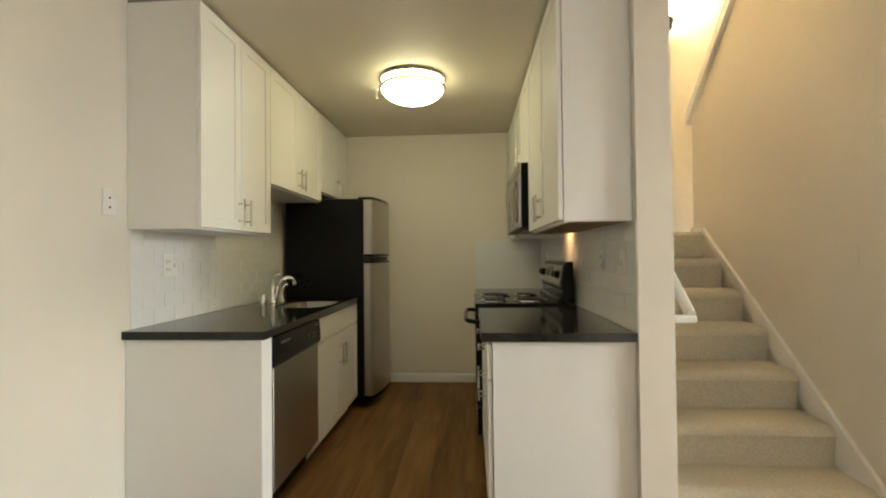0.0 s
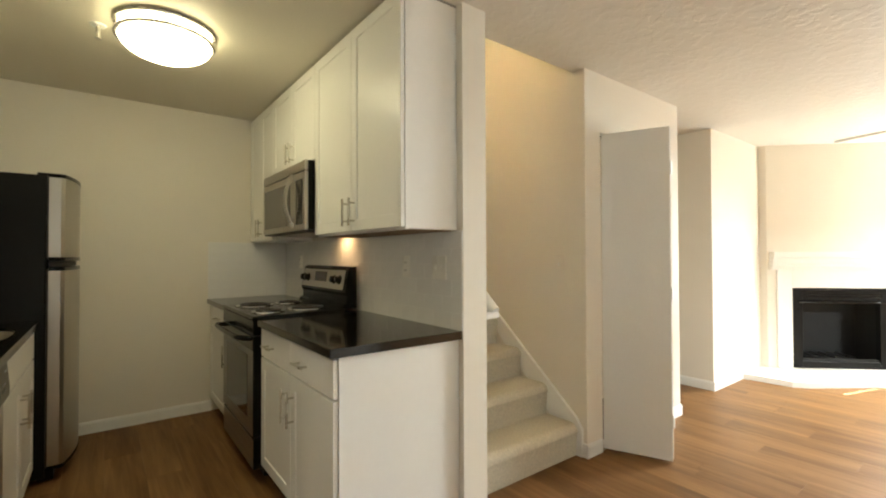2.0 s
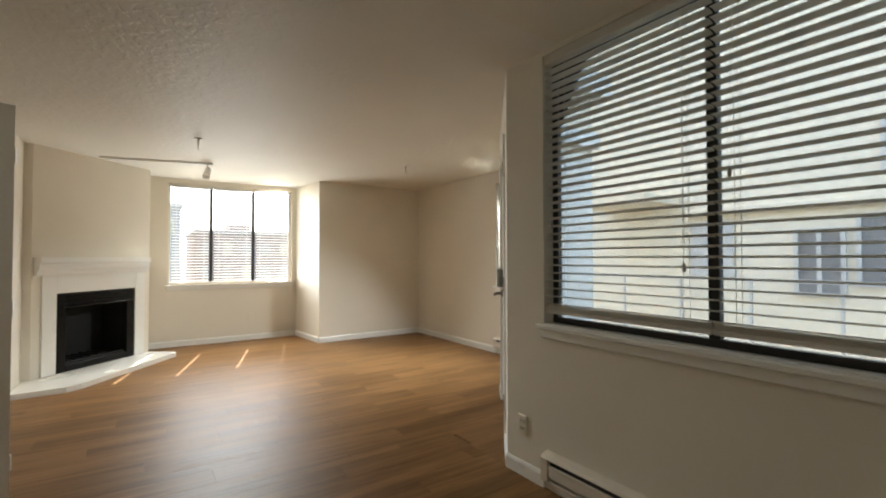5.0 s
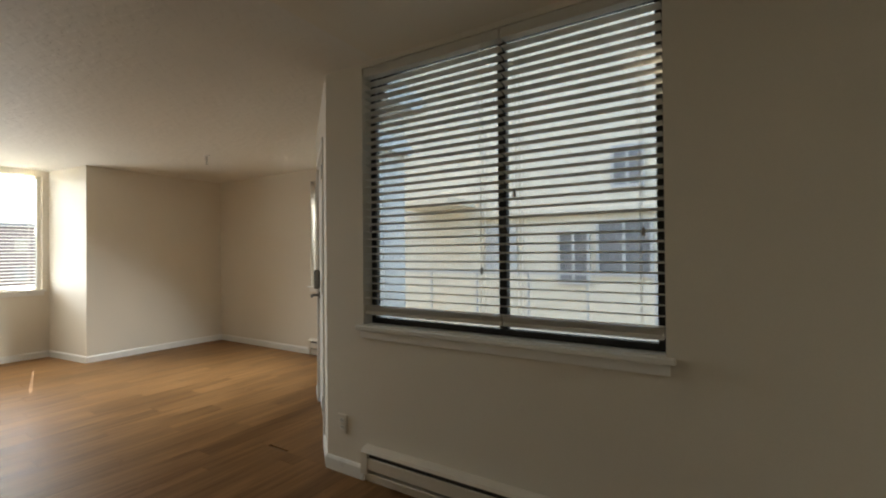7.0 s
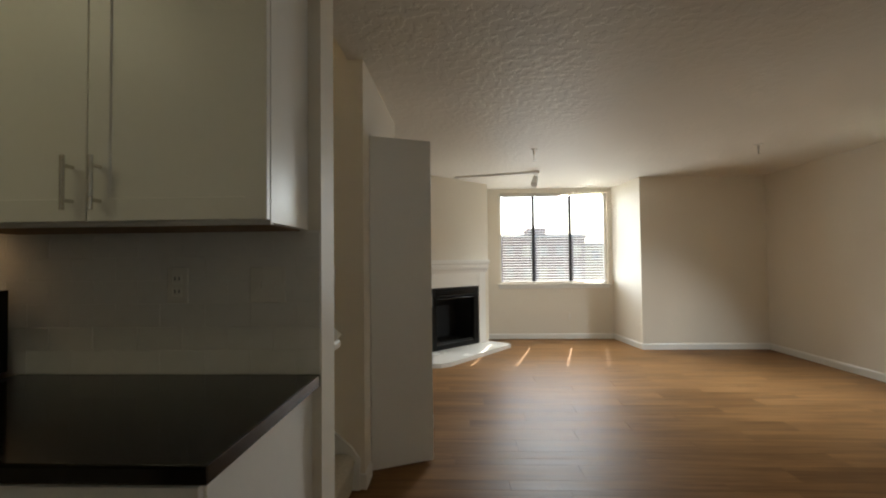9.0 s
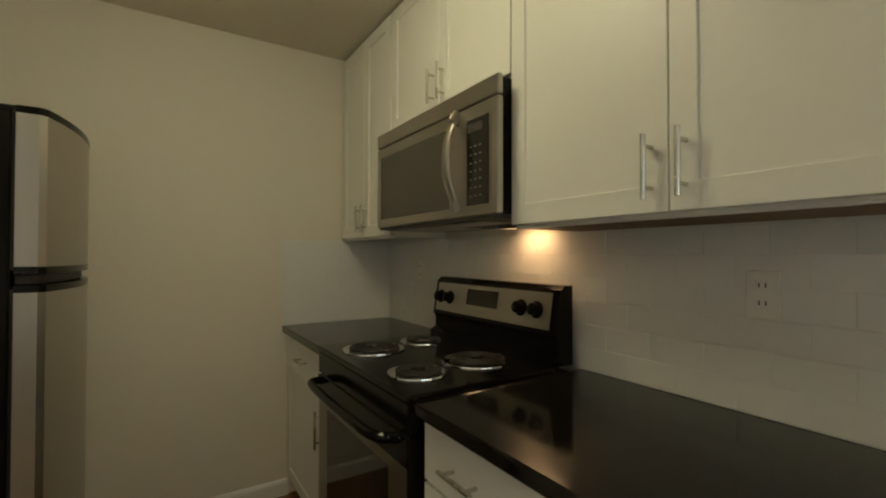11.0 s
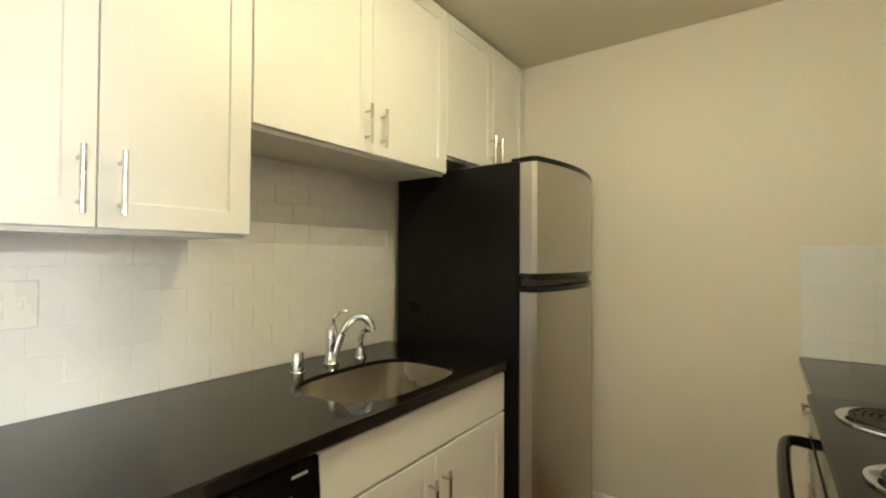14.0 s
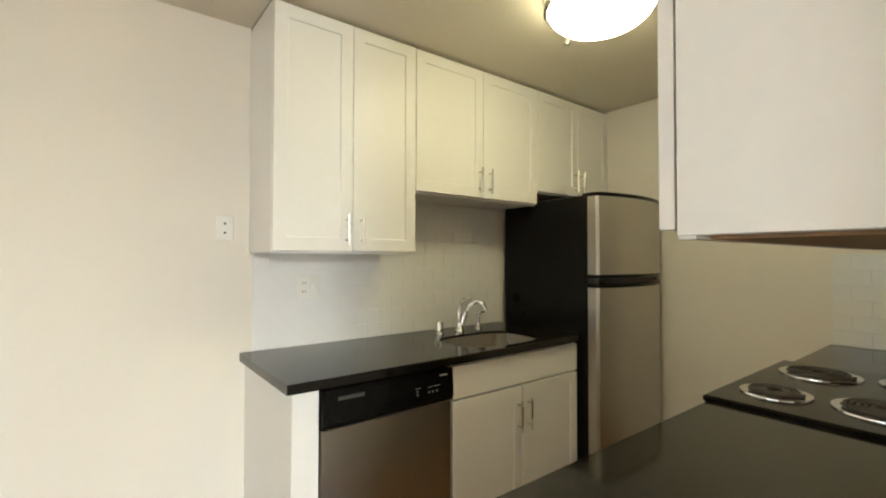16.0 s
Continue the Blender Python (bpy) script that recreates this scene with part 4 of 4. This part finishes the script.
fx, fy = 0.365, 5.495
fau = thing("faucet", (fx, fy, 0.914), "chrome single-lever kitchen faucet with a curved spout", "faucet")
part("body", lathe(bmesh.new(), (fx, fy, 0.914), [(0.03, 0), (0.03, 0.008), (0.024, 0.016), (0.021, 0.06), (0.024, 0.10), (0.020, 0.135), (0.014, 0.15), (0.0, 0.153)], n=20), M_CHROME, fau, smooth=True)
part("spout", tube(bmesh.new(), curve_pts([(fx + 0.012, fy + 0.006, 0.955), (fx + 0.024, fy + 0.024, 1.02), (fx + 0.05, fy + 0.048, 1.082), (fx + 0.088, fy + 0.072, 1.095), (fx + 0.115, fy + 0.09, 1.072), (fx + 0.122, fy + 0.095, 1.042)], 6), [0.017] * 6 + [0.014] * 18 + [0.013] * 7, 12), M_CHROME, fau, smooth=True)
part("lever", tube(bmesh.new(), curve_pts([(fx, fy, 1.06), (fx - 0.004, fy + 0.01, 1.09), (fx + 0.012, fy + 0.03, 1.115), (fx + 0.03, fy + 0.05, 1.118)], 5), [0.012] * 5 + [0.009] * 6 + [0.006] * 5, 10), M_CHROME, fau, smooth=True)
spr = thing("side_sprayer", (fx + 0.005, 5.64, 0.914), "chrome side sprayer in its holder beside the faucet", "sprayer")
part("holder", lathe(bmesh.new(), (fx + 0.005, 5.64, 0.914), [(0.024, 0), (0.024, 0.006), (0.016, 0.02), (0.014, 0.045)], n=16), M_CHROME, spr, smooth=True)
part("head", tube(bmesh.new(), curve_pts([(fx + 0.005, 5.64, 0.955), (fx + 0.006, 5.642, 1.0), (fx + 0.02, 5.65, 1.03), (fx + 0.04, 5.66, 1.035)], 4), [0.011] * 4 + [0.013] * 5 + [0.017] * 4, 12), M_CHROME, spr, smooth=True)
solid("air_gap", lathe(bmesh.new(), (fx - 0.002, 5.345, 0.914), [(0.026, 0), (0.026, 0.004), (0.021, 0.006), (0.021, 0.068), (0.018, 0.074), (0.0, 0.075)], n=20), M_CHROME, "chrome dishwasher air gap cap on the counter", "air gap", smooth=True)

# ---- dishwasher ----
dw = thing("dishwasher", (0.55, 4.735, 0.0), "stainless dishwasher with a black control panel", "dishwasher")
part("tub", boxes(((0.25, 4.43, 0.09), (0.815, 5.038, 0.868))), M_BLACK, dw)
part("door_panel", boxes(((0.816, 4.43, 0.135), (0.852, 5.038, 0.718), 0.004)), M_STEEL, dw, "brushed stainless door")
cp = part("control_panel", prism_y(bmesh.new(), [(0.816, 0.722), (0.856, 0.722), (0.868, 0.74), (0.868, 0.78), (0.860, 0.865), (0.816, 0.865)], 4.428, 5.040), M_ENAMEL, dw, "glossy black control panel")
part("toe_plate", boxes(((0.76, 4.43, 0.005), (0.775, 5.038, 0.133))), M_BLACK, dw)
part("grip", boxes(((0.862, 4.49, 0.822), (0.8655, 4.60, 0.836), 0.001)), M_SLOT, cp)
for y, z in ((4.845, 0.778), (4.905, 0.780), (4.925, 0.780), (4.948, 0.780), (4.845, 0.792)):
    part("button", lathe(bmesh.new(), (0.8672, y, z), [(0.0055, 0), (0.0055, 0.002), (0.004, 0.0026)], "x", 12), M_KEY, cp)
for y0, y1, z in ((4.90, 4.925, 0.800), (4.93, 4.965, 0.800), (4.835, 4.862, 0.803), (4.90, 4.93, 0.767), (4.938, 4.955, 0.767)):
    part("print_bar", boxes(((0.8655, y0, z), (0.8672, y1, z + 0.002))), M_PRINT, cp)
part("badge", boxes(((0.8605, 4.966, 0.837), (0.8632, 5.008, 0.8435))), M_PRINT, cp, "pale maker's badge bar")

# ---- refrigerator ----
fr = thing("refrigerator", (0.60, 6.365, 0.0), "black and stainless top-freezer refrigerator with bowed doors", "refrigerator")
F0, F1 = 6.008, 6.722
part("cabinet", boxes(((0.24, F0, 0.03), (0.893, F1, 1.722), 0.006)), M_BLACK, fr, "black textured cabinet")
part("grille", boxes(((0.86, F0 + 0.02, 0.012), (0.93, F1 - 0.02, 0.075), 0.004)), M_BLACK, fr)


def bowed(z0, z1, inset=0.0, bulge=0.055):
    pts = [(0.903, F0 + inset), (0.955 - inset, F0 + inset)]
    n = 14
    for i in range(n + 1):
        f = i / n
        y = F0 + 0.012 + inset + (F1 - F0 - 0.024 - 2 * inset) * f
        pts.append((0.972 - inset + bulge * (1 - (2 * f - 1) ** 2), y))
    pts += [(0.955 - inset, F1 - inset), (0.903, F1 - inset)]
    return prism(bmesh.new(), pts, z0, z1)


for z0, z1 in ((0.095, 1.185), (1.262, 1.712)):
    d = part("door", bowed(z0, z1), M_STEEL, fr, "bowed brushed stainless door", smooth=True)
    part("end_cap", bowed(z1 + 0.0005, z1 + 0.022, -0.001), M_ENAMEL, d, "black plastic end cap", smooth=True)
    part("end_cap", bowed(z0 - 0.022, z0 - 0.0005, -0.001), M_ENAMEL, d, "black plastic end cap", smooth=True)
    part("gasket", boxes(((0.8935, F0 + 0.012, z0 - 0.01), (0.9025, F1 - 0.012, z1 + 0.01))), M_SLOT, d)
part("handle", bowed(1.212, 1.236, 0.012, 0.048), M_SLOT, fr, "recessed black grip between the doors")
part("hinge_cover", boxes(((0.85, F0 + 0.02, 1.722), (0.92, F0 + 0.10, 1.738), 0.004)), M_BLACK, fr)

# ---- range ----
rg = thing("range", (2.14, 5.705, 0.0), "black and stainless electric coil range", "stove")
R0, R1 = 5.29, 6.07
part("side_body", boxes(((1.872, R0, 0.03), (2.44, R1, 0.905), 0.003)), M_BLACK, rg, "black enamel sides")
top = part("cooktop", boxes(((1.806, R0 - 0.004, 0.906), (2.36, R1 + 0.004, 0.928), 0.006)), M_ENAMEL, rg, "glossy black enamel cooktop", smooth=True)
part("front_strip", boxes(((1.812, R0 + 0.002, 0.82), (1.871, R1 - 0.002, 0.905), 0.004)), M_ENAMEL, rg)
od = part("oven_door", boxes(((1.814, R0 + 0.004, 0.255), (1.871, R1 - 0.004, 0.815), 0.006)), M_BLACK, rg, "black oven door with a stainless face")
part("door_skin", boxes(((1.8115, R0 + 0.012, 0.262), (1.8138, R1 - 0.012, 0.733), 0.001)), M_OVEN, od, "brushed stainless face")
part("oven_window", boxes(((1.809, R0 + 0.12, 0.34), (1.8113, R1 - 0.12, 0.70), 0.001)), M_GLASSBLK, od, "dark glass oven window")
part("door_edge", boxes(((1.809, R0 + 0.003, 0.735), (1.8115, R1 - 0.003, 0.816), 0.001)), M_ENAMEL, od)
part("oven_handle", tube(bmesh.new(), curve_pts([(1.812, R0 + 0.06, 0.80), (1.768, R0 + 0.075, 0.805), (1.748, R0 + 0.14, 0.806), (1.742, (R0 + R1) / 2, 0.806), (1.748, R1 - 0.14, 0.806), (1.768, R1 - 0.075, 0.805), (1.812, R1 - 0.06, 0.80)], 6), 0.015, 10), M_ENAMEL, od, "black bowed handle", smooth=True)
dw_ = part("storage_drawer", boxes(((1.817, R0 + 0.004, 0.075), (1.871, R1 - 0.004, 0.247), 0.006)), M_BLACK, rg, "black storage drawer with a stainless face")
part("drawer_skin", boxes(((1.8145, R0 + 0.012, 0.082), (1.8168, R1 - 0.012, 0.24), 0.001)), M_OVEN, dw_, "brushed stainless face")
bg = part("backguard", prism_y(bmesh.new(), [(2.345, 0.9285), (2.44, 0.9285), (2.44, 1.195), (2.405, 1.195), (2.385, 1.18), (2.36, 1.03), (2.372, 1.01), (2.372, 0.965), (2.345, 0.95)], R0 + 0.002, R1 - 0.002), M_ENAMEL, rg, "black backguard")
face = [(2.3585, 1.045), (2.3815, 1.178)]


def on_face(y0, y1, f0, f1, lift, thick):
    """A strip lying on the sloped backguard face."""
    def q(f, o):
        x = face[0][0] + (face[1][0] - face[0][0]) * f
        z = face[0][1] + (face[1][1] - face[0][1]) * f
        return (x - o * 0.985, z + o * 0.17)
    return prism_y(bmesh.new(), [q(f0, lift), q(f0, lift + thick), q(f1, lift + thick), q(f1, lift)], y0, y1)


part("control_face", on_face(R0 + 0.03, R1 - 0.03, 0.0, 0.94, 0.0006, 0.003), M_STEELH, bg, "stainless control face")
part("clock", on_face(5.60, 5.80, 0.32, 0.82, 0.0038, 0.004), M_GLASSBLK, bg, "dark clock display")
part("badge", on_face(5.67, 5.73, 0.10, 0.18, 0.0038, 0.0015), M_PRINT, bg)
for y in (5.385, 5.465, 5.93, 6.005):
    a, b_ = Vector((2.367, y, 1.108)), Vector((-0.985, 0, 0.17))
    part("knob", tube(bmesh.new(), [a, a + b_ * 0.006, a + b_ * 0.008, a + b_ * 0.03, a + b_ * 0.034], [0.030, 0.030, 0.023, 0.021, 0.014], 20), M_ENAMEL, bg, "black control knob", smooth=True)
for bx_, by_, br in ((1.970, 5.875, 0.108), (2.215, 5.92, 0.083), (1.945, 5.48, 0.083), (2.195, 5.51, 0.108)):
    bn = part("drip_pan", lathe(bmesh.new(), (bx_, by_, 0.928), [(br + 0.013, 0.0005), (br + 0.012, 0.005), (br + 0.004, 0.006), (br - 0.004, 0.002), (br * 0.55, 0.0012), (0.02, 0.001)], n=40), M_CHROME, top, "chrome drip pan", smooth=True)
    sp = []
    turns = 5 if br > 0.1 else 4
    for i in range(turns * 22 + 1):
        a = 2 * math.pi * i / 22
        r = 0.022 + (br - 0.032) * i / (turns * 22)
        sp.append((bx_ + r * math.cos(a), by_ + r * math.sin(a), 0.9375))
    part("coil", tube(bmesh.new(), sp, 0.0055, 6), M_IRON, top, "black spiral heating coil", smooth=True)
    part("coil_support", boxes(*[((bx_ - (br - 0.01) * abs(math.cos(a)) - 0.002, by_ - (br - 0.01) * abs(math.sin(a)) - 0.002, 0.930), (bx_ + (br - 0.01) * abs(math.cos(a)) + 0.002, by_ + (br - 0.01) * abs(math.sin(a)) + 0.002, 0.9325)) for a in (0, math.pi / 2)]), M_IRON, top)

# ---- microwave ----
mw = thing("microwave", (2.28, 5.70, 1.405), "stainless over-range microwave with a curved handle", "microwave")
W0, W1, WF = 5.29, 6.118, 2.092
part("case", boxes(((2.115, W0, 1.424), (2.46, W1, 1.842), 0.003)), M_BLACK, mw, "black case")
part("front", boxes(((WF, W0 - 0.026, 1.420), (2.114, W1 + 0.002, 1.772), 0.004)), M_STEELH, mw, "brushed stainless front")
part("vent_strip", boxes(((WF, W0 - 0.026, 1.777), (2.114, W1 + 0.002, 1.838), 0.004)), M_STEELH, mw, "brushed stainless top strip")
part("window", boxes(((WF - 0.0025, 5.522, 1.455), (WF - 0.0005, 6.078, 1.728), 0.001)), M_MWGLASS, mw, "tinted oven window")
kp = part("keypad", boxes(((WF - 0.0025, 5.306, 1.455), (WF - 0.0005, 5.418, 1.728), 0.001)), M_GLASSBLK, mw, "black touch keypad")
part("display", boxes(((WF - 0.0035, 5.334, 1.685), (WF - 0.0027, 5.41, 1.712))), M_MWGLASS, kp)
for r in range(7):
    for c in range(3):
        part("key", boxes(((WF - 0.0034, 5.340 + 0.025 * c, 1.482 + 0.026 * r), (WF - 0.0027, 5.350 + 0.025 * c, 1.486 + 0.026 * r))), M_KEY, kp)
part("handle", tube(bmesh.new(), curve_pts([(WF, 5.468, 1.445), (WF - 0.018, 5.468, 1.475), (WF - 0.044, 5.468, 1.545), (WF - 0.050, 5.468, 1.61), (WF - 0.042, 5.468, 1.68), (WF - 0.016, 5.468, 1.742), (WF, 5.468, 1.765)], 6), 0.016, 12, (0.62, 1.25)), M_STEEL, mw, "curved satin metal handle", smooth=True)
part("badge", boxes(((WF - 0.002, 5.80, 1.80), (WF - 0.0003, 5.85, 1.812))), M_PRINT, mw)
part("underside", boxes(((2.10, W0 + 0.01, 1.410), (2.455, W1 - 0.01, 1.4235))), M_SLOT, mw, "dark vented underside")
part("filter", boxes(((2.16, 5.74, 1.4075), (2.40, 6.06, 1.4098)), ((2.16, 5.42, 1.4075), (2.28, 5.70, 1.4098))), M_STEELH, mw, "aluminium grease filter")
# added rim blocks the lens's glare at grazing angles, in place of a recess
part("lamp_screen", boxes(((2.325, 5.405, 1.396), (2.335, 5.555, 1.4098)), ((2.335, 5.405, 1.396), (2.42, 5.415, 1.4098)), ((2.335, 5.545, 1.396), (2.42, 5.555, 1.4098))), M_SLOT, mw, "added dark rim that screens the cooktop lamp's lens")
part("cooktop_lamp", boxes(((2.34, 5.42, 1.4065), (2.42, 5.54, 1.4098))), M_RANGE, mw, "small lit cooktop lamp lens")

# ---- outside ----
structure("ground", boxes(((-300, -300, -4.2), (600, 300, -4.0))), M_GROUND, "asphalt ground outside")
ap = thing("apartment_building", (4.5, -5.5, -4), "pale stucco apartment building across the courtyard", "building")
part("wall", boxes(((-6, -9.5, -4), (26, -5.5, 6.6))), M_STUCCO, ap)
part("belt_course", boxes(((-6, -5.5, 2.06), (5.4, -5.38, 2.2), 0.01)), M_STUCCO, ap)
part("roof", boxes(((-6.3, -9.8, 6.6), (26.3, -5.3, 6.85))), M_STUCCO, ap)


def far_window(parent, x0, x1, z0, z1, y, sash=True):
    w = part("window", boxes(((x0, y + 0.002, z0), (x1, y + 0.03, z1))), M_FARGLASS, parent)
    t = 0.06
    part("frame", boxes(((x0 - t, y + 0.001, z0 - t), (x0, y + 0.06, z1 + t)), ((x1, y + 0.001, z0 - t), (x1 + t, y + 0.06, z1 + t)), ((x0, y + 0.001, z1), (x1, y + 0.06, z1 + t)), ((x0, y + 0.001, z0 - t), (x1, y + 0.06, z0)), (((x0 + x1) / 2 - 0.03, y + 0.031, z0), ((x0 + x1) / 2 + 0.03, y + 0.05, z1))), M_GREYW, w)


for x0, x1, z0, z1 in ((3.09, 3.63, 0.71, 1.68), (1.94, 2.85, 0.89, 1.88), (2.08, 2.56, 2.6, 3.3), (-0.6, 0.5, 0.89, 1.88), (-3.5, -2.4, 0.9, 1.9)):
    far_window(ap, x0, x1, z0, z1, -5.5)
part("shutter", boxes(((4.6, -5.498, 0.92), (5.36, -5.46, 1.95), 0.005)), M_GREYW, ap, "pale grey closed shutter")
part("walkway", boxes(((-6, -5.5, -0.25), (16, -4.4, -0.05))), M_STUCCO, ap)
rl = part("railing", boxes(((-6, -4.46, 0.90), (16, -4.40, 0.95)), ((-6, -4.45, 0.05), (16, -4.41, 0.09))), M_GREYW, ap)
part("post", boxes(*[((-6 + 1.1 * i, -4.45, -0.05), (-5.96 + 1.1 * i, -4.41, 0.9)) for i in range(21)]), M_GREYW, ap)
part("canopy", boxes(((5.6, -5.5, 2.35), (7.3, -4.3, 2.5)), ((7.16, -4.45, -0.05), (7.28, -4.33, 2.35))), M_STUCCO, ap)


def far_block(name, x, y0, y1, z1, mat, label, floors, cols):
    b = thing(name, (x, (y0 + y1) / 2, -4), label, "building")
    part("wall", boxes(((x, y0, -4), (x + 14, y1, z1))), mat, b)
    part("parapet", boxes(((x - 0.2, y0 - 0.2, z1), (x + 14.2, y1 + 0.2, z1 + 0.4))), M_GREYW, b)
    for f in range(floors):
        for c in range(cols):
            ya = y0 + (y1 - y0) * (c + 0.25) / cols
            yb = y0 + (y1 - y0) * (c + 0.70) / cols
            za = z1 - 1.0 - 2.9 * f
            w = part("window", boxes(((x - 0.06, ya, za - 1.4), (x - 0.01, yb, za))), M_STUCCO if (f + c) % 3 == 0 else M_GREYW, b)
            part("sill", boxes(((x - 0.15, ya - 0.1, za - 1.5), (x - 0.01, yb + 0.1, za - 1.4))), M_STUCCO, w)
    return b


far_block("brick_building", 60, -12.5, -1.5, 4.2, M_BRICK, "distant red brick apartment building with pale windows", 3, 5)
far_block("grey_building", 52, 0.5, 7.0, 6.3, M_GREYW, "distant grey apartment building", 3, 3)
far_block("low_building", 75, -34, -14, 3.6, M_STUCCO, "distant low pale building", 2, 7)
solid("penthouse_block", boxes(((63, -8, 4.6), (68, -5.6, 5.7), 0.05)), M_BRICK, "brick stair head on the distant roof", "building")
solid("courtyard_wall", boxes(((14, -12, -4), (14.3, 16, -0.4), 0.02)), M_STUCCO, "pale low boundary wall outside the bay window", "wall")

# ---- backsplash tiles ----
TW, TH, TG = 0.152, 0.0765, 0.002


def tile_mesh(w, h, axis, t=0.0022):
    """A tile with eased edges, centred on its back; axis: its normal."""
    b = 0.0008
    me = bpy.data.meshes.new("tile")
    vs = []
    for d, k in ((0.0, 0.0), (t - b, 0.0), (t, b)):
        for u, v in ((-1, -1), (1, -1), (1, 1), (-1, 1)):
            uu, vv = u * (w / 2 - k), v * (h / 2 - k)
            vs.append({"x": (d, uu, vv), "-x": (-d, uu, vv), "-y": (uu, -d, vv)}[axis])
    fs = []
    for r in (0, 4):
        for i in range(4):
            fs.append((r + i, r + (i + 1) % 4, r + 4 + (i + 1) % 4, r + 4 + i))
    fs.append((8, 9, 10, 11))
    me.from_pydata(vs, [], fs)
    bm = bmesh.new()
    bm.from_mesh(me)
    bmesh.ops.recalc_face_normals(bm, faces=bm.faces)
    bm.to_mesh(me)
    bm.free()
    me.materials.append(M_TILE)
    return me


TILES = {}


def tile_field(parent, axis, plane, a0, a1, z0, z1, flip=0):
    row = 0
    z = z0
    while z < z1 - 0.01:
        h = min(TH, z1 - z)
        a = a0 - (TW / 2 if (row + flip) % 2 else 0)
        while a < a1 - 0.005:
            lo_, hi_ = max(a, a0), min(a + TW, a1)
            if hi_ - lo_ > 0.012:
                w = round(hi_ - lo_ - TG, 4)
                key = (w, round(h - TG, 4), axis)
                if key not in TILES:
                    TILES[key] = tile_mesh(w, h - TG, axis)
                ob = new("tile", TILES[key])
                ob.parent = parent
                m = (lo_ + hi_) / 2
                jig = random.uniform(-0.0002, 0.0002)
                ob.location = (plane + jig, m, z + h / 2) if axis in ("x", "-x") else (m, plane + jig, z + h / 2)
            a += TW
        z += TH
        row += 1


bl = structure("trim_backsplash_sink", boxes(((XL + 0.0005, 4.352, 0.9145), (XL + 0.0035, 5.985, 1.377)), ((XL + 0.0005, 5.046, 1.3772), (XL + 0.0035, 5.973, 1.689))), M_GROUT, "white glazed subway tile backsplash behind the sink")
tile_field(bl, "x", XL + 0.003, 4.352, 5.985, 0.916, 1.375)
tile_field(bl, "x", XL + 0.003, 5.046, 5.973, 1.3752, 1.688)
brt = structure("trim_backsplash_range", boxes(((XP0 - 0.0035, YP + 0.003, 0.9145), (XP0 - 0.0005, YK - 0.001, 1.381))), M_GROUT, "white glazed subway tile backsplash behind the range")
tile_field(brt, "-x", XP0 - 0.003, YP + 0.003, YK - 0.002, 0.916, 1.375, 1)
bk = structure("trim_backsplash_end", boxes(((1.832, YK - 0.0035, 0.9145), (XP0 - 0.004, YK - 0.0005, 1.381))), M_GROUT, "white glazed subway tile backsplash on the end wall")
tile_field(bk, "-y", YK - 0.003, 1.832, XP0 - 0.01, 0.916, 1.375)

# ---- laminate planks ----
PW, PL = 0.193, 1.215
PLANKS = {}


def plank_mesh(w, l):
    me = bpy.data.meshes.new("plank")
    b, h = 0.0007, 0.012
    vs = []
    for z, k in ((-h, 0), (-b, 0), (0, b)):
        for u, v in ((-1, -1), (1, -1), (1, 1), (-1, 1)):
            vs.append((u * (w / 2 - k), v * (l / 2 - k), z))
    fs = [(r + i, r + (i + 1) % 4, r + 4 + (i + 1) % 4, r + 4 + i) for r in (0, 4) for i in range(4)] + [(8, 9, 10, 11)]
    me.from_pydata(vs, [], fs)
    me.materials.append(M_FLOOR)
    return me


lam = structure("floor_laminate", boxes(((XL, YW, -0.0121), (XP0, YK, -0.0118))), M_SUB, "honey-brown wood laminate plank floor")


def plank_field(x0, x1, y0, y1):
    i = math.floor(x0 / PW)
    while i * PW < x1:
        xa, xb = max(i * PW, x0), min((i + 1) * PW, x1)
        y = y0 - (PL * ((i * 0.37) % 1.0))
        while y < y1:
            ya, yb = max(y, y0), min(y + PL, y1)
            if yb - ya > 0.03 and xb - xa > 0.01:
                key = (round(xb - xa - 0.0002, 4), round(yb - ya - 0.0002, 4))
                if key not in PLANKS:
                    PLANKS[key] = plank_mesh(*key)
                ob = new("plank", PLANKS[key])
                ob.parent = lam
                ob.location = ((xa + xb) / 2, (ya + yb) / 2, 0)
            y += PL
        i += 1


plank_field(XL, XP0, YW, YK)
plank_field(XP0, XP1, YW, YP)
plank_field(XP1, XS, 1.585, 4.45)
plank_field(XS, 3.95, 0.70, YC + 0.1)
plank_field(3.95, 4.78, -0.49, YC + 0.1)
plank_field(4.78, 5.657, -0.49, 6.6)
plank_field(5.657, 7.45, -0.49, 4.46)
plank_field(7.45, 8.34, 1.25, 3.39)
plank_field(2.885, XS, 0.7, 1.585)
